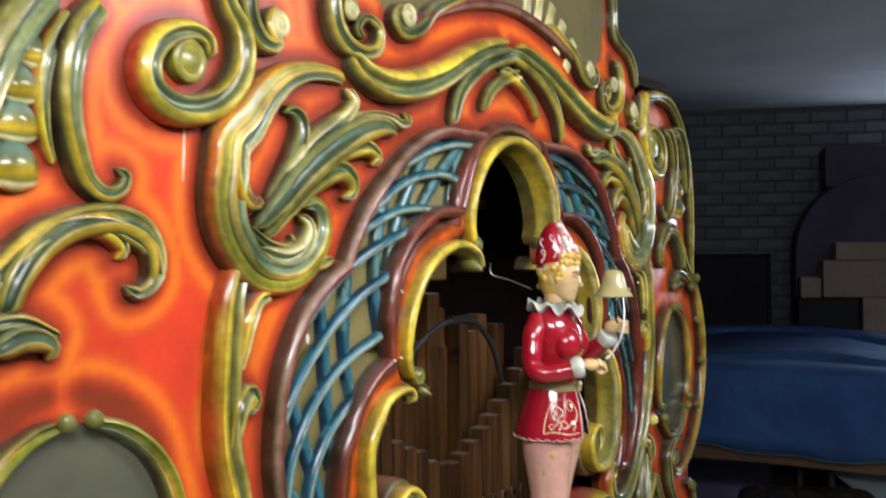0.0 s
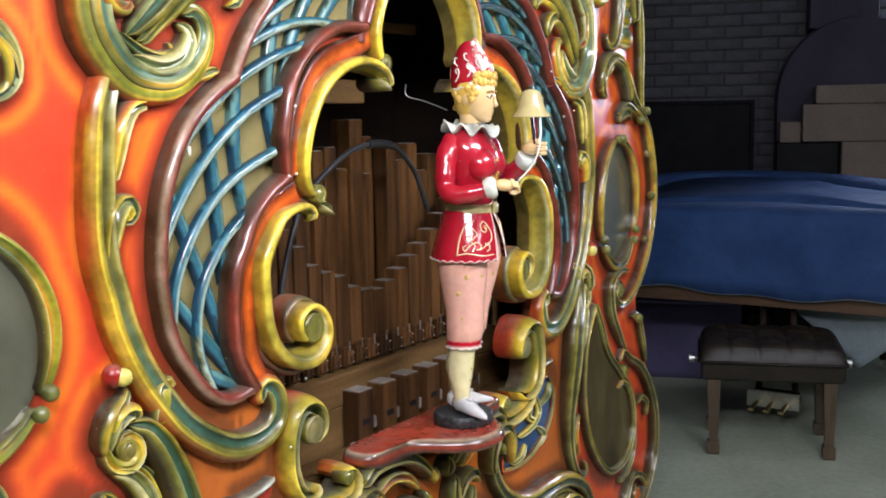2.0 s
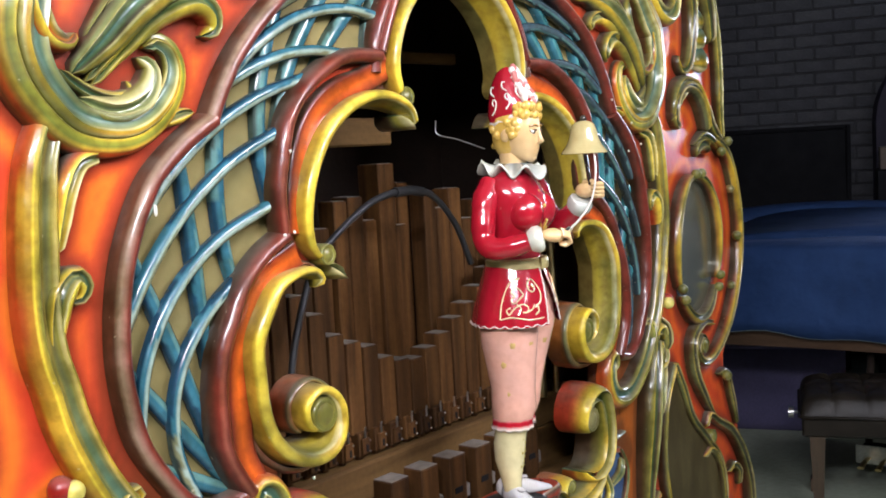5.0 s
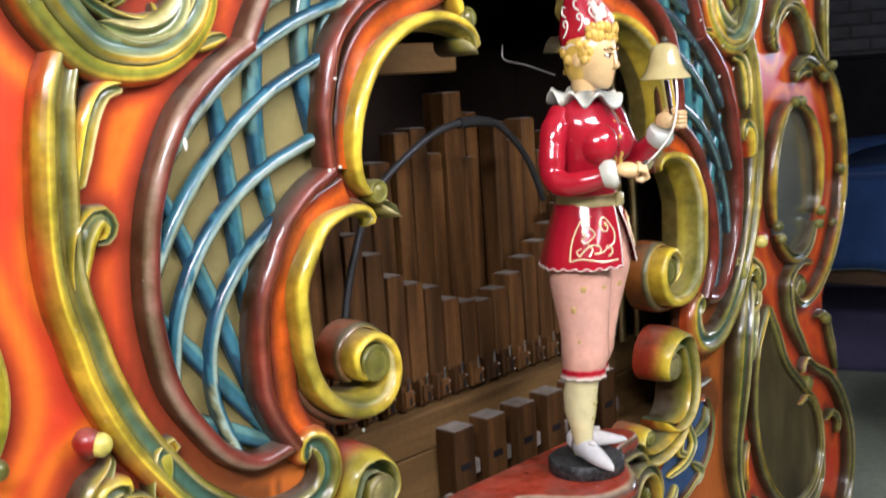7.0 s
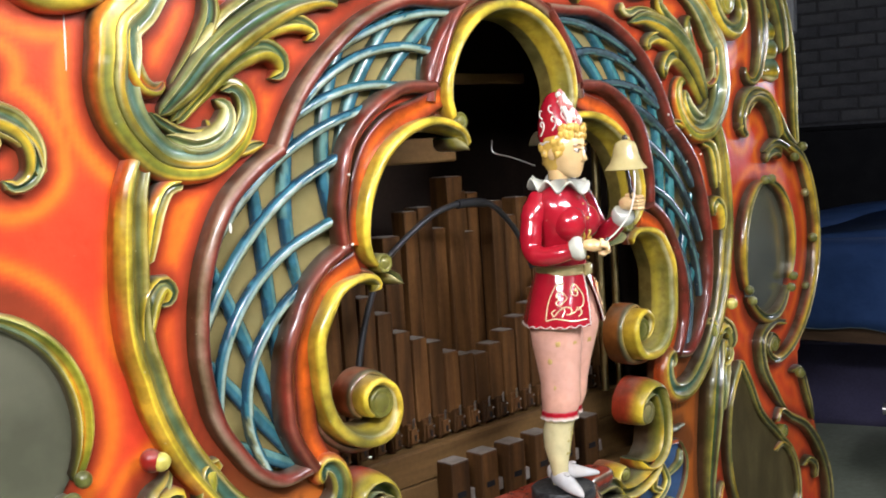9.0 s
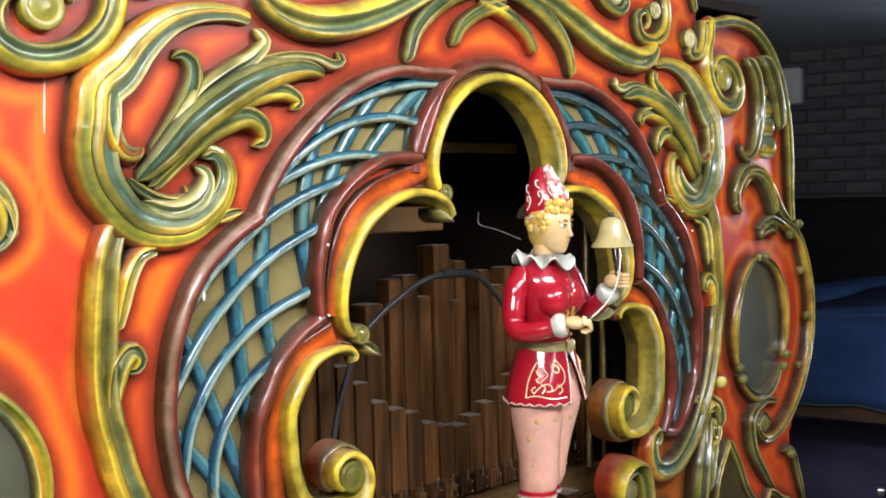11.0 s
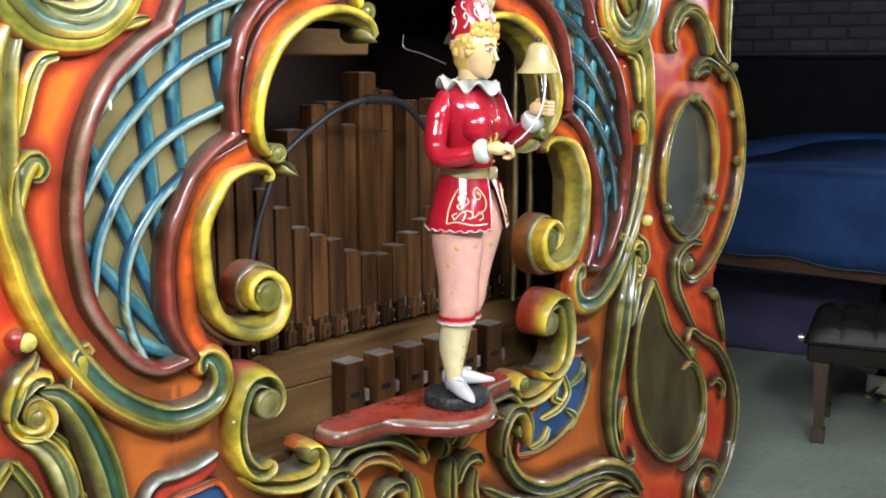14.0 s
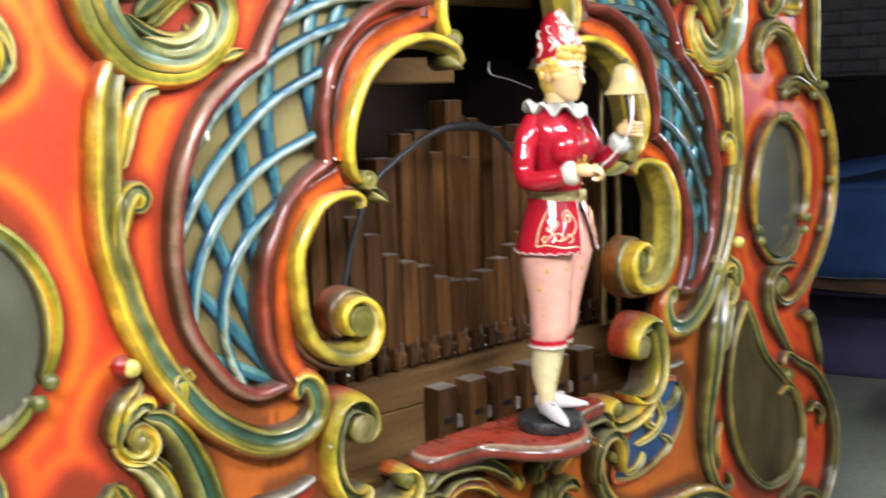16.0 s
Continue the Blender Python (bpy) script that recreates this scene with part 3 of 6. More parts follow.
# ---- the organ ----
organ = thing("fairground_organ", "carved fairground organ front, red with gold, green and blue scrollwork", "organ")
CENTRE_ORNAMENT = [
    ("moulding", "frame", "-0.123,1.741 -0.185,1.739 -0.261,1.739 -0.341,1.715 -0.411,1.676 -0.472,1.624 -0.518,1.571 -0.549,1.520 -0.565,1.487", "26 26 28 28"),
    ("moulding", "frame", "-0.564,1.485 -0.616,1.451 -0.666,1.404 -0.702,1.335 -0.722,1.270 -0.732,1.181 -0.727,1.115 -0.714,1.056 -0.685,1.004 -0.649,0.958 -0.606,0.935 -0.554,0.943", "30 30 30 26"),
    ("moulding", "frame_in", "-0.452,1.310 -0.495,1.284 -0.534,1.245 -0.557,1.201 -0.578,1.156 -0.588,1.110 -0.590,1.063 -0.586,1.017 -0.568,0.976 -0.547,0.942", "28 30 34 30"),
    ("moulding", "frame_in", "-0.215,1.584 -0.294,1.580 -0.356,1.553 -0.399,1.521 -0.429,1.483 -0.447,1.426 -0.457,1.373 -0.455,1.314", "26 28 28 26"),
    ("moulding", "frame_in", "-0.128,1.737 -0.162,1.695 -0.189,1.642 -0.213,1.590", "26 26 26"),
    ("surround", "orange", "-0.423,1.280 -0.467,1.261 -0.503,1.236 -0.525,1.195 -0.542,1.149 -0.550,1.102 -0.549,1.053 -0.547,1.000 -0.526,0.952", "44 46 46 40"),
    ("surround", "orange", "-0.185,1.568 -0.248,1.543 -0.319,1.519 -0.369,1.481 -0.399,1.427 -0.414,1.369 -0.421,1.310", "40 46 46 40"),
    ("rim", "rim", "-0.129,1.469 -0.142,1.495 -0.176,1.514 -0.227,1.521 -0.292,1.507 -0.349,1.472 -0.385,1.426 -0.406,1.378 -0.412,1.329 -0.402,1.289 -0.380,1.266", "22 30 36 42 46 46 46 46 44 36 26"),
    ("rim", "rim", "-0.387,1.224 -0.378,1.235 -0.394,1.251 -0.434,1.253 -0.476,1.239 -0.504,1.204 -0.526,1.159 -0.527,1.105 -0.523,1.057 -0.507,1.012 -0.473,0.977 -0.427,0.962 -0.384,0.971 -0.362,1.008 -0.367,1.044 -0.394,1.066 -0.418,1.064 -0.436,1.045 -0.432,1.019 -0.412,1.001", "18 26 34 42 48 50 50 50 50 50 50 50 48 46 44 40 36 32 28 22"),
    ("tip", "cream", "-0.159,1.487 -0.142,1.474 -0.121,1.462", "22 26 4"),
    ("tip", "cream", "-0.356,1.254 -0.333,1.239 -0.312,1.228", "24 26 4"),
    ("scroll", "yellow", "-0.398,0.802 -0.378,0.826 -0.385,0.859 -0.415,0.882 -0.447,0.877 -0.465,0.843 -0.472,0.804 -0.469,0.762 -0.455,0.729 -0.427,0.705 -0.400,0.705 -0.386,0.718", "18 30 38 44 46 46 46 46 46 42 34 18"),
    ("scroll", "yellow", "-0.463,0.715 -0.438,0.693 -0.395,0.673 -0.344,0.662 -0.299,0.667 -0.281,0.692 -0.290,0.716 -0.310,0.722 -0.313,0.707", "16 30 38 40 42 40 36 26 16"),
    ("scroll", "broad", "-0.566,1.805 -0.596,1.813 -0.656,1.811 -0.713,1.792 -0.761,1.754 -0.795,1.713 -0.828,1.681 -0.834,1.640 -0.841,1.590 -0.831,1.544 -0.805,1.505 -0.776,1.479 -0.739,1.469 -0.696,1.471 -0.658,1.491 -0.631,1.522 -0.621,1.555 -0.629,1.582 -0.649,1.592 -0.664,1.583", "26 40 66 88 92 88 76 62 46 28"),
    ("leaf", "cream", "-0.669,1.569 -0.654,1.557 -0.660,1.530 -0.683,1.509 -0.719,1.501 -0.756,1.516", "14 30 40 40 34 14"),
    ("leaf", "orange_leaf", "-0.777,1.742 -0.796,1.700 -0.807,1.657 -0.805,1.619 -0.789,1.591 -0.768,1.585 -0.753,1.598", "12 24 30 34 36 30 14"),
    ("frond", "green", "-0.763,1.547 -0.723,1.585 -0.681,1.629 -0.634,1.665 -0.581,1.697 -0.521,1.722 -0.460,1.731 -0.424,1.723", "20 44 56 60 58 52 40 16"),
    ("frond", "yellow", "-0.745,1.537 -0.699,1.585 -0.657,1.629 -0.604,1.665 -0.550,1.687 -0.507,1.690 -0.480,1.676 -0.492,1.662", "12 20 28 32 36 38 32 16"),
    ("frond", "yellow", "-0.736,1.533 -0.695,1.576 -0.653,1.615 -0.611,1.640 -0.579,1.647 -0.554,1.633 -0.550,1.610 -0.567,1.601", "12 20 30 36 42 42 34 16"),
    ("frond", "cream", "-0.556,1.792 -0.541,1.772 -0.565,1.745 -0.610,1.717 -0.653,1.687 -0.684,1.655 -0.721,1.611", "18 28 36 36 34 30 14"),
    ("frond", "green", "-0.741,1.591 -0.710,1.629 -0.683,1.668 -0.669,1.704 -0.671,1.732 -0.688,1.743 -0.700,1.737", "14 24 32 36 34 28 14"),
    ("frond", "cream", "-0.653,1.678 -0.600,1.715 -0.546,1.740 -0.492,1.753 -0.441,1.751 -0.408,1.741 -0.387,1.749 -0.393,1.765", "8 12 14 14 14 16 22 14"),
    ("leaf", "green", "-0.687,1.538 -0.683,1.525 -0.703,1.515 -0.734,1.520 -0.765,1.538 -0.778,1.552", "10 20 22 20 18 10"),
    ("leaf", "yellow", "-0.641,1.480 -0.611,1.492 -0.588,1.496", "16 24 10"),
    ("upright", "upright", "-0.805,1.497 -0.815,1.471 -0.826,1.438 -0.834,1.388 -0.840,1.321 -0.843,1.254 -0.838,1.194 -0.827,1.151 -0.817,1.107 -0.799,1.058 -0.776,1.010 -0.745,0.963 -0.710,0.917 -0.665,0.879 -0.613,0.851 -0.565,0.846 -0.522,0.860 -0.502,0.890 -0.503,0.920 -0.516,0.940 -0.533,0.943 -0.540,0.926 -0.530,0.912", "44 54 60 64 66 66 66 66 66 66 66 64 64 62 62 62 62 62 62 60 58 54 44 30"),
    ("strip", "strip", "-0.736,1.442 -0.768,1.434 -0.787,1.405 -0.799,1.363 -0.808,1.320", "22 32 34 30 20"),
    ("leaf", "yellow", "-0.819,1.196 -0.816,1.239 -0.806,1.272 -0.787,1.289 -0.774,1.275 -0.783,1.259 -0.796,1.262", "16 30 38 40 34 24 12"),
    ("leaf", "gilt", "-0.750,0.922 -0.745,0.955 -0.738,0.984 -0.724,0.990 -0.718,0.975", "26 36 38 28 16"),
    ("scroll", "gilt", "-0.820,0.891 -0.823,0.907 -0.811,0.921 -0.795,0.911 -0.790,0.890 -0.802,0.874 -0.828,0.875 -0.843,0.890 -0.846,0.912", "12 18 24 28 30 30 28 24 14"),
    ("frond", "dark_green", "-0.801,0.936 -0.774,0.927 -0.750,0.892 -0.733,0.849 -0.718,0.799 -0.706,0.740 -0.688,0.645 -0.682,0.562 -0.706,0.463 -0.765,0.386 -0.825,0.376 -0.818,0.412", "24 50 62 64 60 52 42 34 30 26 20 14"),
    ("frond", "cream", "-0.838,0.869 -0.810,0.856 -0.788,0.827 -0.776,0.790 -0.766,0.745", "16 36 42 42 30"),
    ("frond", "yellow", "-0.793,0.872 -0.771,0.850 -0.753,0.809 -0.744,0.760 -0.738,0.720", "10 18 20 20 14"),
    ("leaf", "yellow", "-0.786,0.940 -0.791,0.956 -0.808,0.959 -0.825,0.947 -0.835,0.926", "18 30 34 32 18"),
    ("leaf", "green", "-0.800,1.000 -0.810,0.981 -0.828,0.966 -0.841,0.944 -0.849,0.917 -0.845,0.896", "12 24 36 40 36 18"),
    ("cornice", "yellow", "-0.022,1.944 -0.122,1.922 -0.210,1.886 -0.304,1.843 -0.399,1.814 -0.475,1.810 -0.527,1.831 -0.548,1.856", "40 44 52 60 66 66 58 36"),
    ("arc", "green", "-0.235,1.757 -0.213,1.817 -0.155,1.870 -0.082,1.905 0.003,1.927", "24 36 40 40"),
    ("arc", "yellow", "-0.117,1.797 -0.093,1.834 -0.038,1.868 0.037,1.890", "22 28 30 30"),
    ("scroll", "green", "-0.510,1.884 -0.527,1.901 -0.510,1.922 -0.476,1.909 -0.483,1.870 -0.534,1.859 -0.581,1.884 -0.595,1.939 -0.577,1.999", "12 20 26 34 40 36 30"),
    ("scroll", "green", "-0.378,1.945 -0.404,1.959 -0.432,1.936 -0.409,1.911 -0.353,1.923 -0.305,1.968 -0.181,2.023", "14 22 28 30 26 22"),
    ("scroll", "green", "-0.704,1.884 -0.720,1.900 -0.738,1.879 -0.723,1.845 -0.752,1.845 -0.775,1.873 -0.785,1.933", "12 22 30 36 36 34"),
]
WING_ORNAMENT = [
    ("leaf", "yellow", "-0.783,0.763 -0.747,0.767 -0.722,0.724 -0.719,0.649", "16 22 20 8"),
    ("leaf", "orange_leaf", "-0.782,0.559 -0.754,0.535 -0.748,0.487 -0.771,0.440", "12 20 20 12"),
    ("scroll", "yellow", "-0.293,0.629 -0.269,0.653 -0.243,0.619 -0.250,0.549 -0.297,0.484 -0.382,0.440 -0.524,0.429 -0.663,0.409 -0.787,0.350 -0.871,0.267", "20 32 40 44 46 46 44 40 30"),
    ("frond", "green", "-0.180,0.495 -0.300,0.427 -0.449,0.401 -0.637,0.380 -0.759,0.324", "24 40 44 34 18"),
    ("frond", "yellow", "-0.443,0.333 -0.571,0.347 -0.713,0.339 -0.818,0.291", "24 36 34 18"),
    ("frond", "green", "-0.679,0.248 -0.734,0.281 -0.811,0.271 -0.891,0.204 -0.904,0.148", "20 30 32 30 20"),
    ("edge", "upright", "-1.126,0.632 -1.151,0.661 -1.222,0.628 -1.332,0.573 -1.432,0.468 -1.482,0.353 -1.464,0.234 -1.402,0.158 -1.318,0.101 -1.261,0.008", "18 26 32 36 38 38 38 36 32"),
    ("strip", "yellow", "-1.109,0.555 -1.158,0.564 -1.226,0.506 -1.258,0.404 -1.250,0.307 -1.186,0.254 -1.124,0.247", "14 22 24 24 24 20 12"),
    ("leaf", "cream", "-1.304,0.458 -1.341,0.470 -1.396,0.435 -1.395,0.394", "14 24 24 16"),
    ("edge", "green", "-1.247,0.756 -1.301,0.754 -1.346,0.676 -1.396,0.577", "14 22 22 12"),
    ("scroll", "green", "-0.951,1.464 -0.966,1.513 -1.036,1.552 -1.126,1.545 -1.195,1.494 -1.239,1.448 -1.319,1.407", "24 32 36 36 36 34 24"),
    ("strip", "green", "-1.044,1.860 -1.084,1.811 -1.099,1.752 -1.098,1.700 -1.086,1.647 -1.069,1.610 -1.038,1.592 -1.011,1.601 -1.003,1.621 -1.015,1.630", "40 46 44 40 36 26 14"),
    ("strip", "yellow", "-1.092,1.840 -1.125,1.782 -1.135,1.722 -1.129,1.671 -1.115,1.631", "26 28 24 10"),
    ("strip", "cream", "-1.125,1.871 -1.173,1.812 -1.207,1.750 -1.233,1.671", "60 64 60 50"),
    ("scroll", "green", "-1.193,1.432 -1.177,1.475 -1.145,1.518 -1.108,1.544 -1.065,1.556 -1.021,1.557 -0.982,1.541 -0.960,1.505 -0.965,1.468 -0.989,1.453 -1.003,1.463", "40 46 48 48 44 34 18"),
    ("leaf", "yellow", "-1.108,1.529 -1.066,1.547 -1.026,1.535 -1.010,1.513 -1.019,1.502", "12 26 30 28 12"),
    ("leaf", "green", "-1.205,1.383 -1.174,1.399 -1.143,1.398 -1.122,1.385 -1.127,1.369", "30 40 38 30 14"),
    ("edge", "strip", "-1.168,0.853 -1.116,0.886 -1.078,0.859 -1.127,0.815 -1.227,0.832 -1.348,0.919 -1.431,1.063 -1.435,1.216 -1.358,1.367 -1.260,1.417", "16 22 32 36 38 38 36 30"),
    ("scroll", "yellow", "-1.215,0.907 -1.111,0.922 -1.032,0.891 -1.036,0.818 -1.116,0.721 -1.201,0.645", "16 32 36 30 14"),
    ("leaf", "green", "-1.107,1.401 -1.174,1.426 -1.262,1.404 -1.326,1.368", "12 26 26 20"),
    ("scroll", "yellow", "-1.323,0.144 -1.285,0.183 -1.257,0.158 -1.304,0.109 -1.393,0.113 -1.365,0.183 -1.239,0.227 -1.180,0.166 -1.208,0.028", "14 20 26 30 30 30"),
]

OPENING = numbers("0,1.741 -0.054,1.733 -0.108,1.706 -0.153,1.661 -0.180,1.610 -0.186,1.557 -0.165,1.520 -0.227,1.521 -0.292,1.507 -0.349,1.472 -0.385,1.426 -0.406,1.378 -0.412,1.329 -0.402,1.289 -0.375,1.262 -0.434,1.253 -0.476,1.239 -0.504,1.204 -0.526,1.159 -0.530,1.105 -0.525,1.057 -0.508,1.012 -0.475,0.970 -0.480,0.86 -0.476,0.78 -0.44,0.70 -0.35,0.66 0,0.66")
LATTICE_OUT = curve(numbers("-0.123,1.741 -0.185,1.739 -0.261,1.739 -0.341,1.715 -0.411,1.676 -0.472,1.624 -0.518,1.571 -0.549,1.520 -0.565,1.487 -0.616,1.451 -0.666,1.404 -0.702,1.335 -0.722,1.270 -0.732,1.181 -0.727,1.115 -0.714,1.056 -0.685,1.004 -0.649,0.958 -0.606,0.935 -0.554,0.943"), 0.01)
LATTICE_IN = curve(numbers("-0.128,1.737 -0.162,1.695 -0.189,1.642 -0.213,1.590 -0.294,1.580 -0.356,1.553 -0.399,1.521 -0.429,1.483 -0.447,1.426 -0.457,1.373 -0.455,1.314 -0.495,1.284 -0.534,1.245 -0.557,1.201 -0.578,1.156 -0.588,1.110 -0.590,1.063 -0.586,1.017 -0.568,0.976 -0.547,0.942"), 0.01)
OUTLINE = numbers("0,2.32 -0.45,2.30 -0.56,2.2 -0.58,2.08 -0.70,2.05 -0.76,2.01 -0.80,1.93 -0.95,1.965 -1.10,1.95 -1.20,1.90 -1.27,1.82 -1.31,1.72 -1.325,1.55 -1.33,1.42 -1.39,1.35 -1.445,1.25 -1.44,1.05 -1.40,0.88 -1.33,0.80 -1.325,0.72 -1.40,0.62 -1.47,0.50 -1.49,0.35 -1.47,0.2 -1.40,0.10 -1.30,0.02 0,0.02")


def inside(poly, x, z):
    hit = np.zeros(x.shape, bool)
    n = len(poly)
    for i in range(n):
        (x0, z0), (x1, z1) = poly[i], poly[(i + 1) % n]
        if z0 != z1:
            hit ^= ((z0 > z) != (z1 > z)) & (x < (x1 - x0) * (z - z0) / (z1 - z0) + x0)
    return hit


for name, kind, line, w in CENTRE_ORNAMENT:
    rimmed = name in ("rim", "tip") or (name == "scroll" and kind == "yellow")
    carving(name, kind, line, w, organ, back=0.05 if rimmed else 0.0, slope=0.40 if kind == "broad" else {"surround": 0.12, "moulding": 0.75, "upright": 0.40}.get(name, 0.62), rise=0.012 if name != "upright" else 0.014, halo={"upright": "inner", "surround": False}.get(name, True))
# darker palettes for low carvings, and for the right wing as painted-in shade
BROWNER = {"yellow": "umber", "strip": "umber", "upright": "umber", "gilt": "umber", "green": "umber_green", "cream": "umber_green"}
for name, kind, line, w in WING_ORNAMENT:
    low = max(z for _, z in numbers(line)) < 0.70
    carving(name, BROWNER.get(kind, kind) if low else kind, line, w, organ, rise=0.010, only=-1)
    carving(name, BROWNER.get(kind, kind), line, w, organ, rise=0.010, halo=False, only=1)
SPIRAL = numbers("-0.851,1.807 -0.858,1.832 -0.884,1.843 -0.920,1.838 -0.956,1.816 -0.973,1.783 -0.966,1.748 -0.937,1.726 -0.896,1.722 -0.848,1.737 -0.809,1.773 -0.794,1.815 -0.799,1.858 -0.819,1.889")
carving("scroll", "yellow", SPIRAL + [(-0.84, 1.95)], "22 30 38 44 46 48 50 50 50 50 48 46 40 34 26", organ)
ARCH = numbers("-0.172,1.519 -0.186,1.557 -0.180,1.610 -0.153,1.663 -0.108,1.708 -0.054,1.735 0,1.743 0.054,1.735 0.108,1.708 0.153,1.663 0.180,1.610 0.186,1.557 0.172,1.519")
carving("arch_rim", "rim", ARCH, "34 42 44 44 44 42 34", organ, back=0.05, rise=0.014, both=False, flip=True)
carving("arch_moulding", "frame", [(x * 1.19, 1.56 + (z - 1.56) * 1.16) for x, z in ARCH[1:-1]], "24 26 26 26 24", organ, both=False)
# top panel of the front, with its arched border
carving("panel_border", "frame", numbers("-0.40,1.925 -0.30,1.965 -0.16,2.01 0,2.03 0.16,2.01 0.30,1.965 0.40,1.925"), "22 24 24 22", organ, both=False)
for x, z, r, c in ((-0.396, 1.026, 0.029, OLI), (-0.403, 0.831, 0.028, KHA), (-0.308, 0.710, 0.016, OLI), (-0.367, 1.272, 0.018, OLI), (-0.152, 1.517, 0.018, OLI), (-0.897, 1.797, 0.034, (0.40, 0.34, 0.04)), (-0.807, 0.897, 0.019, (0.34, 0.26, 0.06)), (-1.115, 0.862, 0.022, OLI), (-0.55, 1.93, 0.020, CRE), (-0.388, 1.946, 0.022, CRE), (-0.716, 1.879, 0.022, CRE), (-1.29, 0.152, 0.024, ORA), (-1.345, 1.405, 0.014, OLI), (-1.286, 1.377, 0.013, OLI), (-1.352, 1.270, 0.012, KHA), (-1.400, 1.132, 0.014, OLI), (-1.334, 0.997, 0.012, KHA), (-1.272, 0.748, 0.015, OLI), (-0.30, 0.60, 0.016, OLI), (-1.16, 0.60, 0.020, OLI)):
    knob(x, z, r, c, organ)
for sign in (1, -1):
    Shape().ball((sign * 0.824, FACE + float(bow(0.824)) - 0.036, 1.022), (0.0150, 0.0150, 0.0150), (0.92, 0.80, 0.22), 14, 9).obj("finial_ball", PAINT, organ)
    Shape().ball((sign * 0.835, FACE + float(bow(0.824)) - 0.026, 1.025), (0.0175, 0.018, 0.0190), (0.34, 0.020, 0.015), 14, 9).obj("finial_cap", PAINT, organ, "dark red knob behind a yellow ball")
# hanging bell drops on the wings
for x, z, big in ((-1.143, 1.776, 0.8), (-1.163, 1.730, 0.95), (-1.169, 1.682, 1.05), (-1.172, 1.625, 1.15)):
    for sign in (1, -1):
        sh = Shape()
        rings, tones = [], []
        for q, w, d, c in ((0.034, 0.008, 0.006, GRN), (0.028, 0.016, 0.014, TEA), (0.016, 0.026, 0.022, (0.17, 0.25, 0.19)), (0.004, 0.032, 0.026, OLI), (-0.008, 0.034, 0.025, YEL), (-0.017, 0.033, 0.021, OLI), (-0.021, 0.034, 0.020, CRE), (-0.026, 0.029, 0.014, CRE), (-0.030, 0.016, 0.006, BRO)):
            rings.append([(sign * x + big * w * math.cos(a), FACE + float(bow(x)) - 0.004 - big * d * math.sin(a), z + big * q - 0.006 * abs(math.cos(a)) ** 2 * (q < -0.01) * -1) for a in (math.pi * n_ / 12 for n_ in range(13))])
            tones.append(c)
        sh.grid(rings, tones).obj("drop", PAINT, organ)
# moulding along the shoulder of each wing
carving("edge", "green", numbers("-0.44,2.285 -0.50,2.27 -0.54,2.21 -0.562,2.13 -0.572,2.065 -0.62,2.045 -0.68,2.032 -0.735,2.00 -0.765,1.95"), "16 28 30 28 26 28 28 24 14", organ)
carving("edge", "yellow", numbers("-0.79,1.925 -0.87,1.935 -0.95,1.948 -1.08,1.938 -1.18,1.89 -1.245,1.82 -1.29,1.72 -1.308,1.60 -1.312,1.50 -1.328,1.41"), "20 32 34 34 34 34 32 22", organ)
# a bare scratch in the red paint
Shape().tube([(-0.891, FACE + float(bow(-0.9)) - 0.0006, 1.704), (-0.893, FACE + float(bow(-0.9)) - 0.0008, 1.66), (-0.895, FACE + float(bow(-0.9)) - 0.0006, 1.617)], [0.0022, 0.0032, 0.0018], WHITEWOOD, 6, 0.4).obj("paint_scratch", PAINT, organ, "bare white scratch in the red paint")

# flakes of white undercoat where the paint has come off
for k, (x, z) in enumerate(numbers("0.517,1.512 0.621,1.461 0.670,1.413 0.598,1.399 -0.452,1.435 -0.473,1.313 -0.493,0.825 -0.450,0.943 -0.672,1.365 -0.455,1.316")):
    tall = 0.009 if k == 8 else 0.0028
    Shape().ball((x, FACE + float(bow(x)) - (0.044 if k != 8 else 0.030), z), (0.0030, 0.0022, tall), WHITEWOOD, 8, 6).obj("paint_chip", PAINT, organ, "bare white flake in the paint")

# lattice panels
def along(line, s):
    d = np.concatenate([[0], np.cumsum(np.linalg.norm(np.diff(line, axis=0), axis=1))])
    d /= d[-1]
    return np.stack([np.interp(s, d, line[:, k]) for k in (0, 1)], -1)


BLU, SKY, DBL = (0.036, 0.150, 0.210), (0.34, 0.45, 0.40), (0.012, 0.050, 0.095)
# over-ribbons on the right panel, with their shade put into the colour
SLA, SLD = (0.060, 0.100, 0.125), (0.030, 0.045, 0.055)
TEL, KHL = (0.115, 0.25, 0.245), (0.21, 0.22, 0.125)


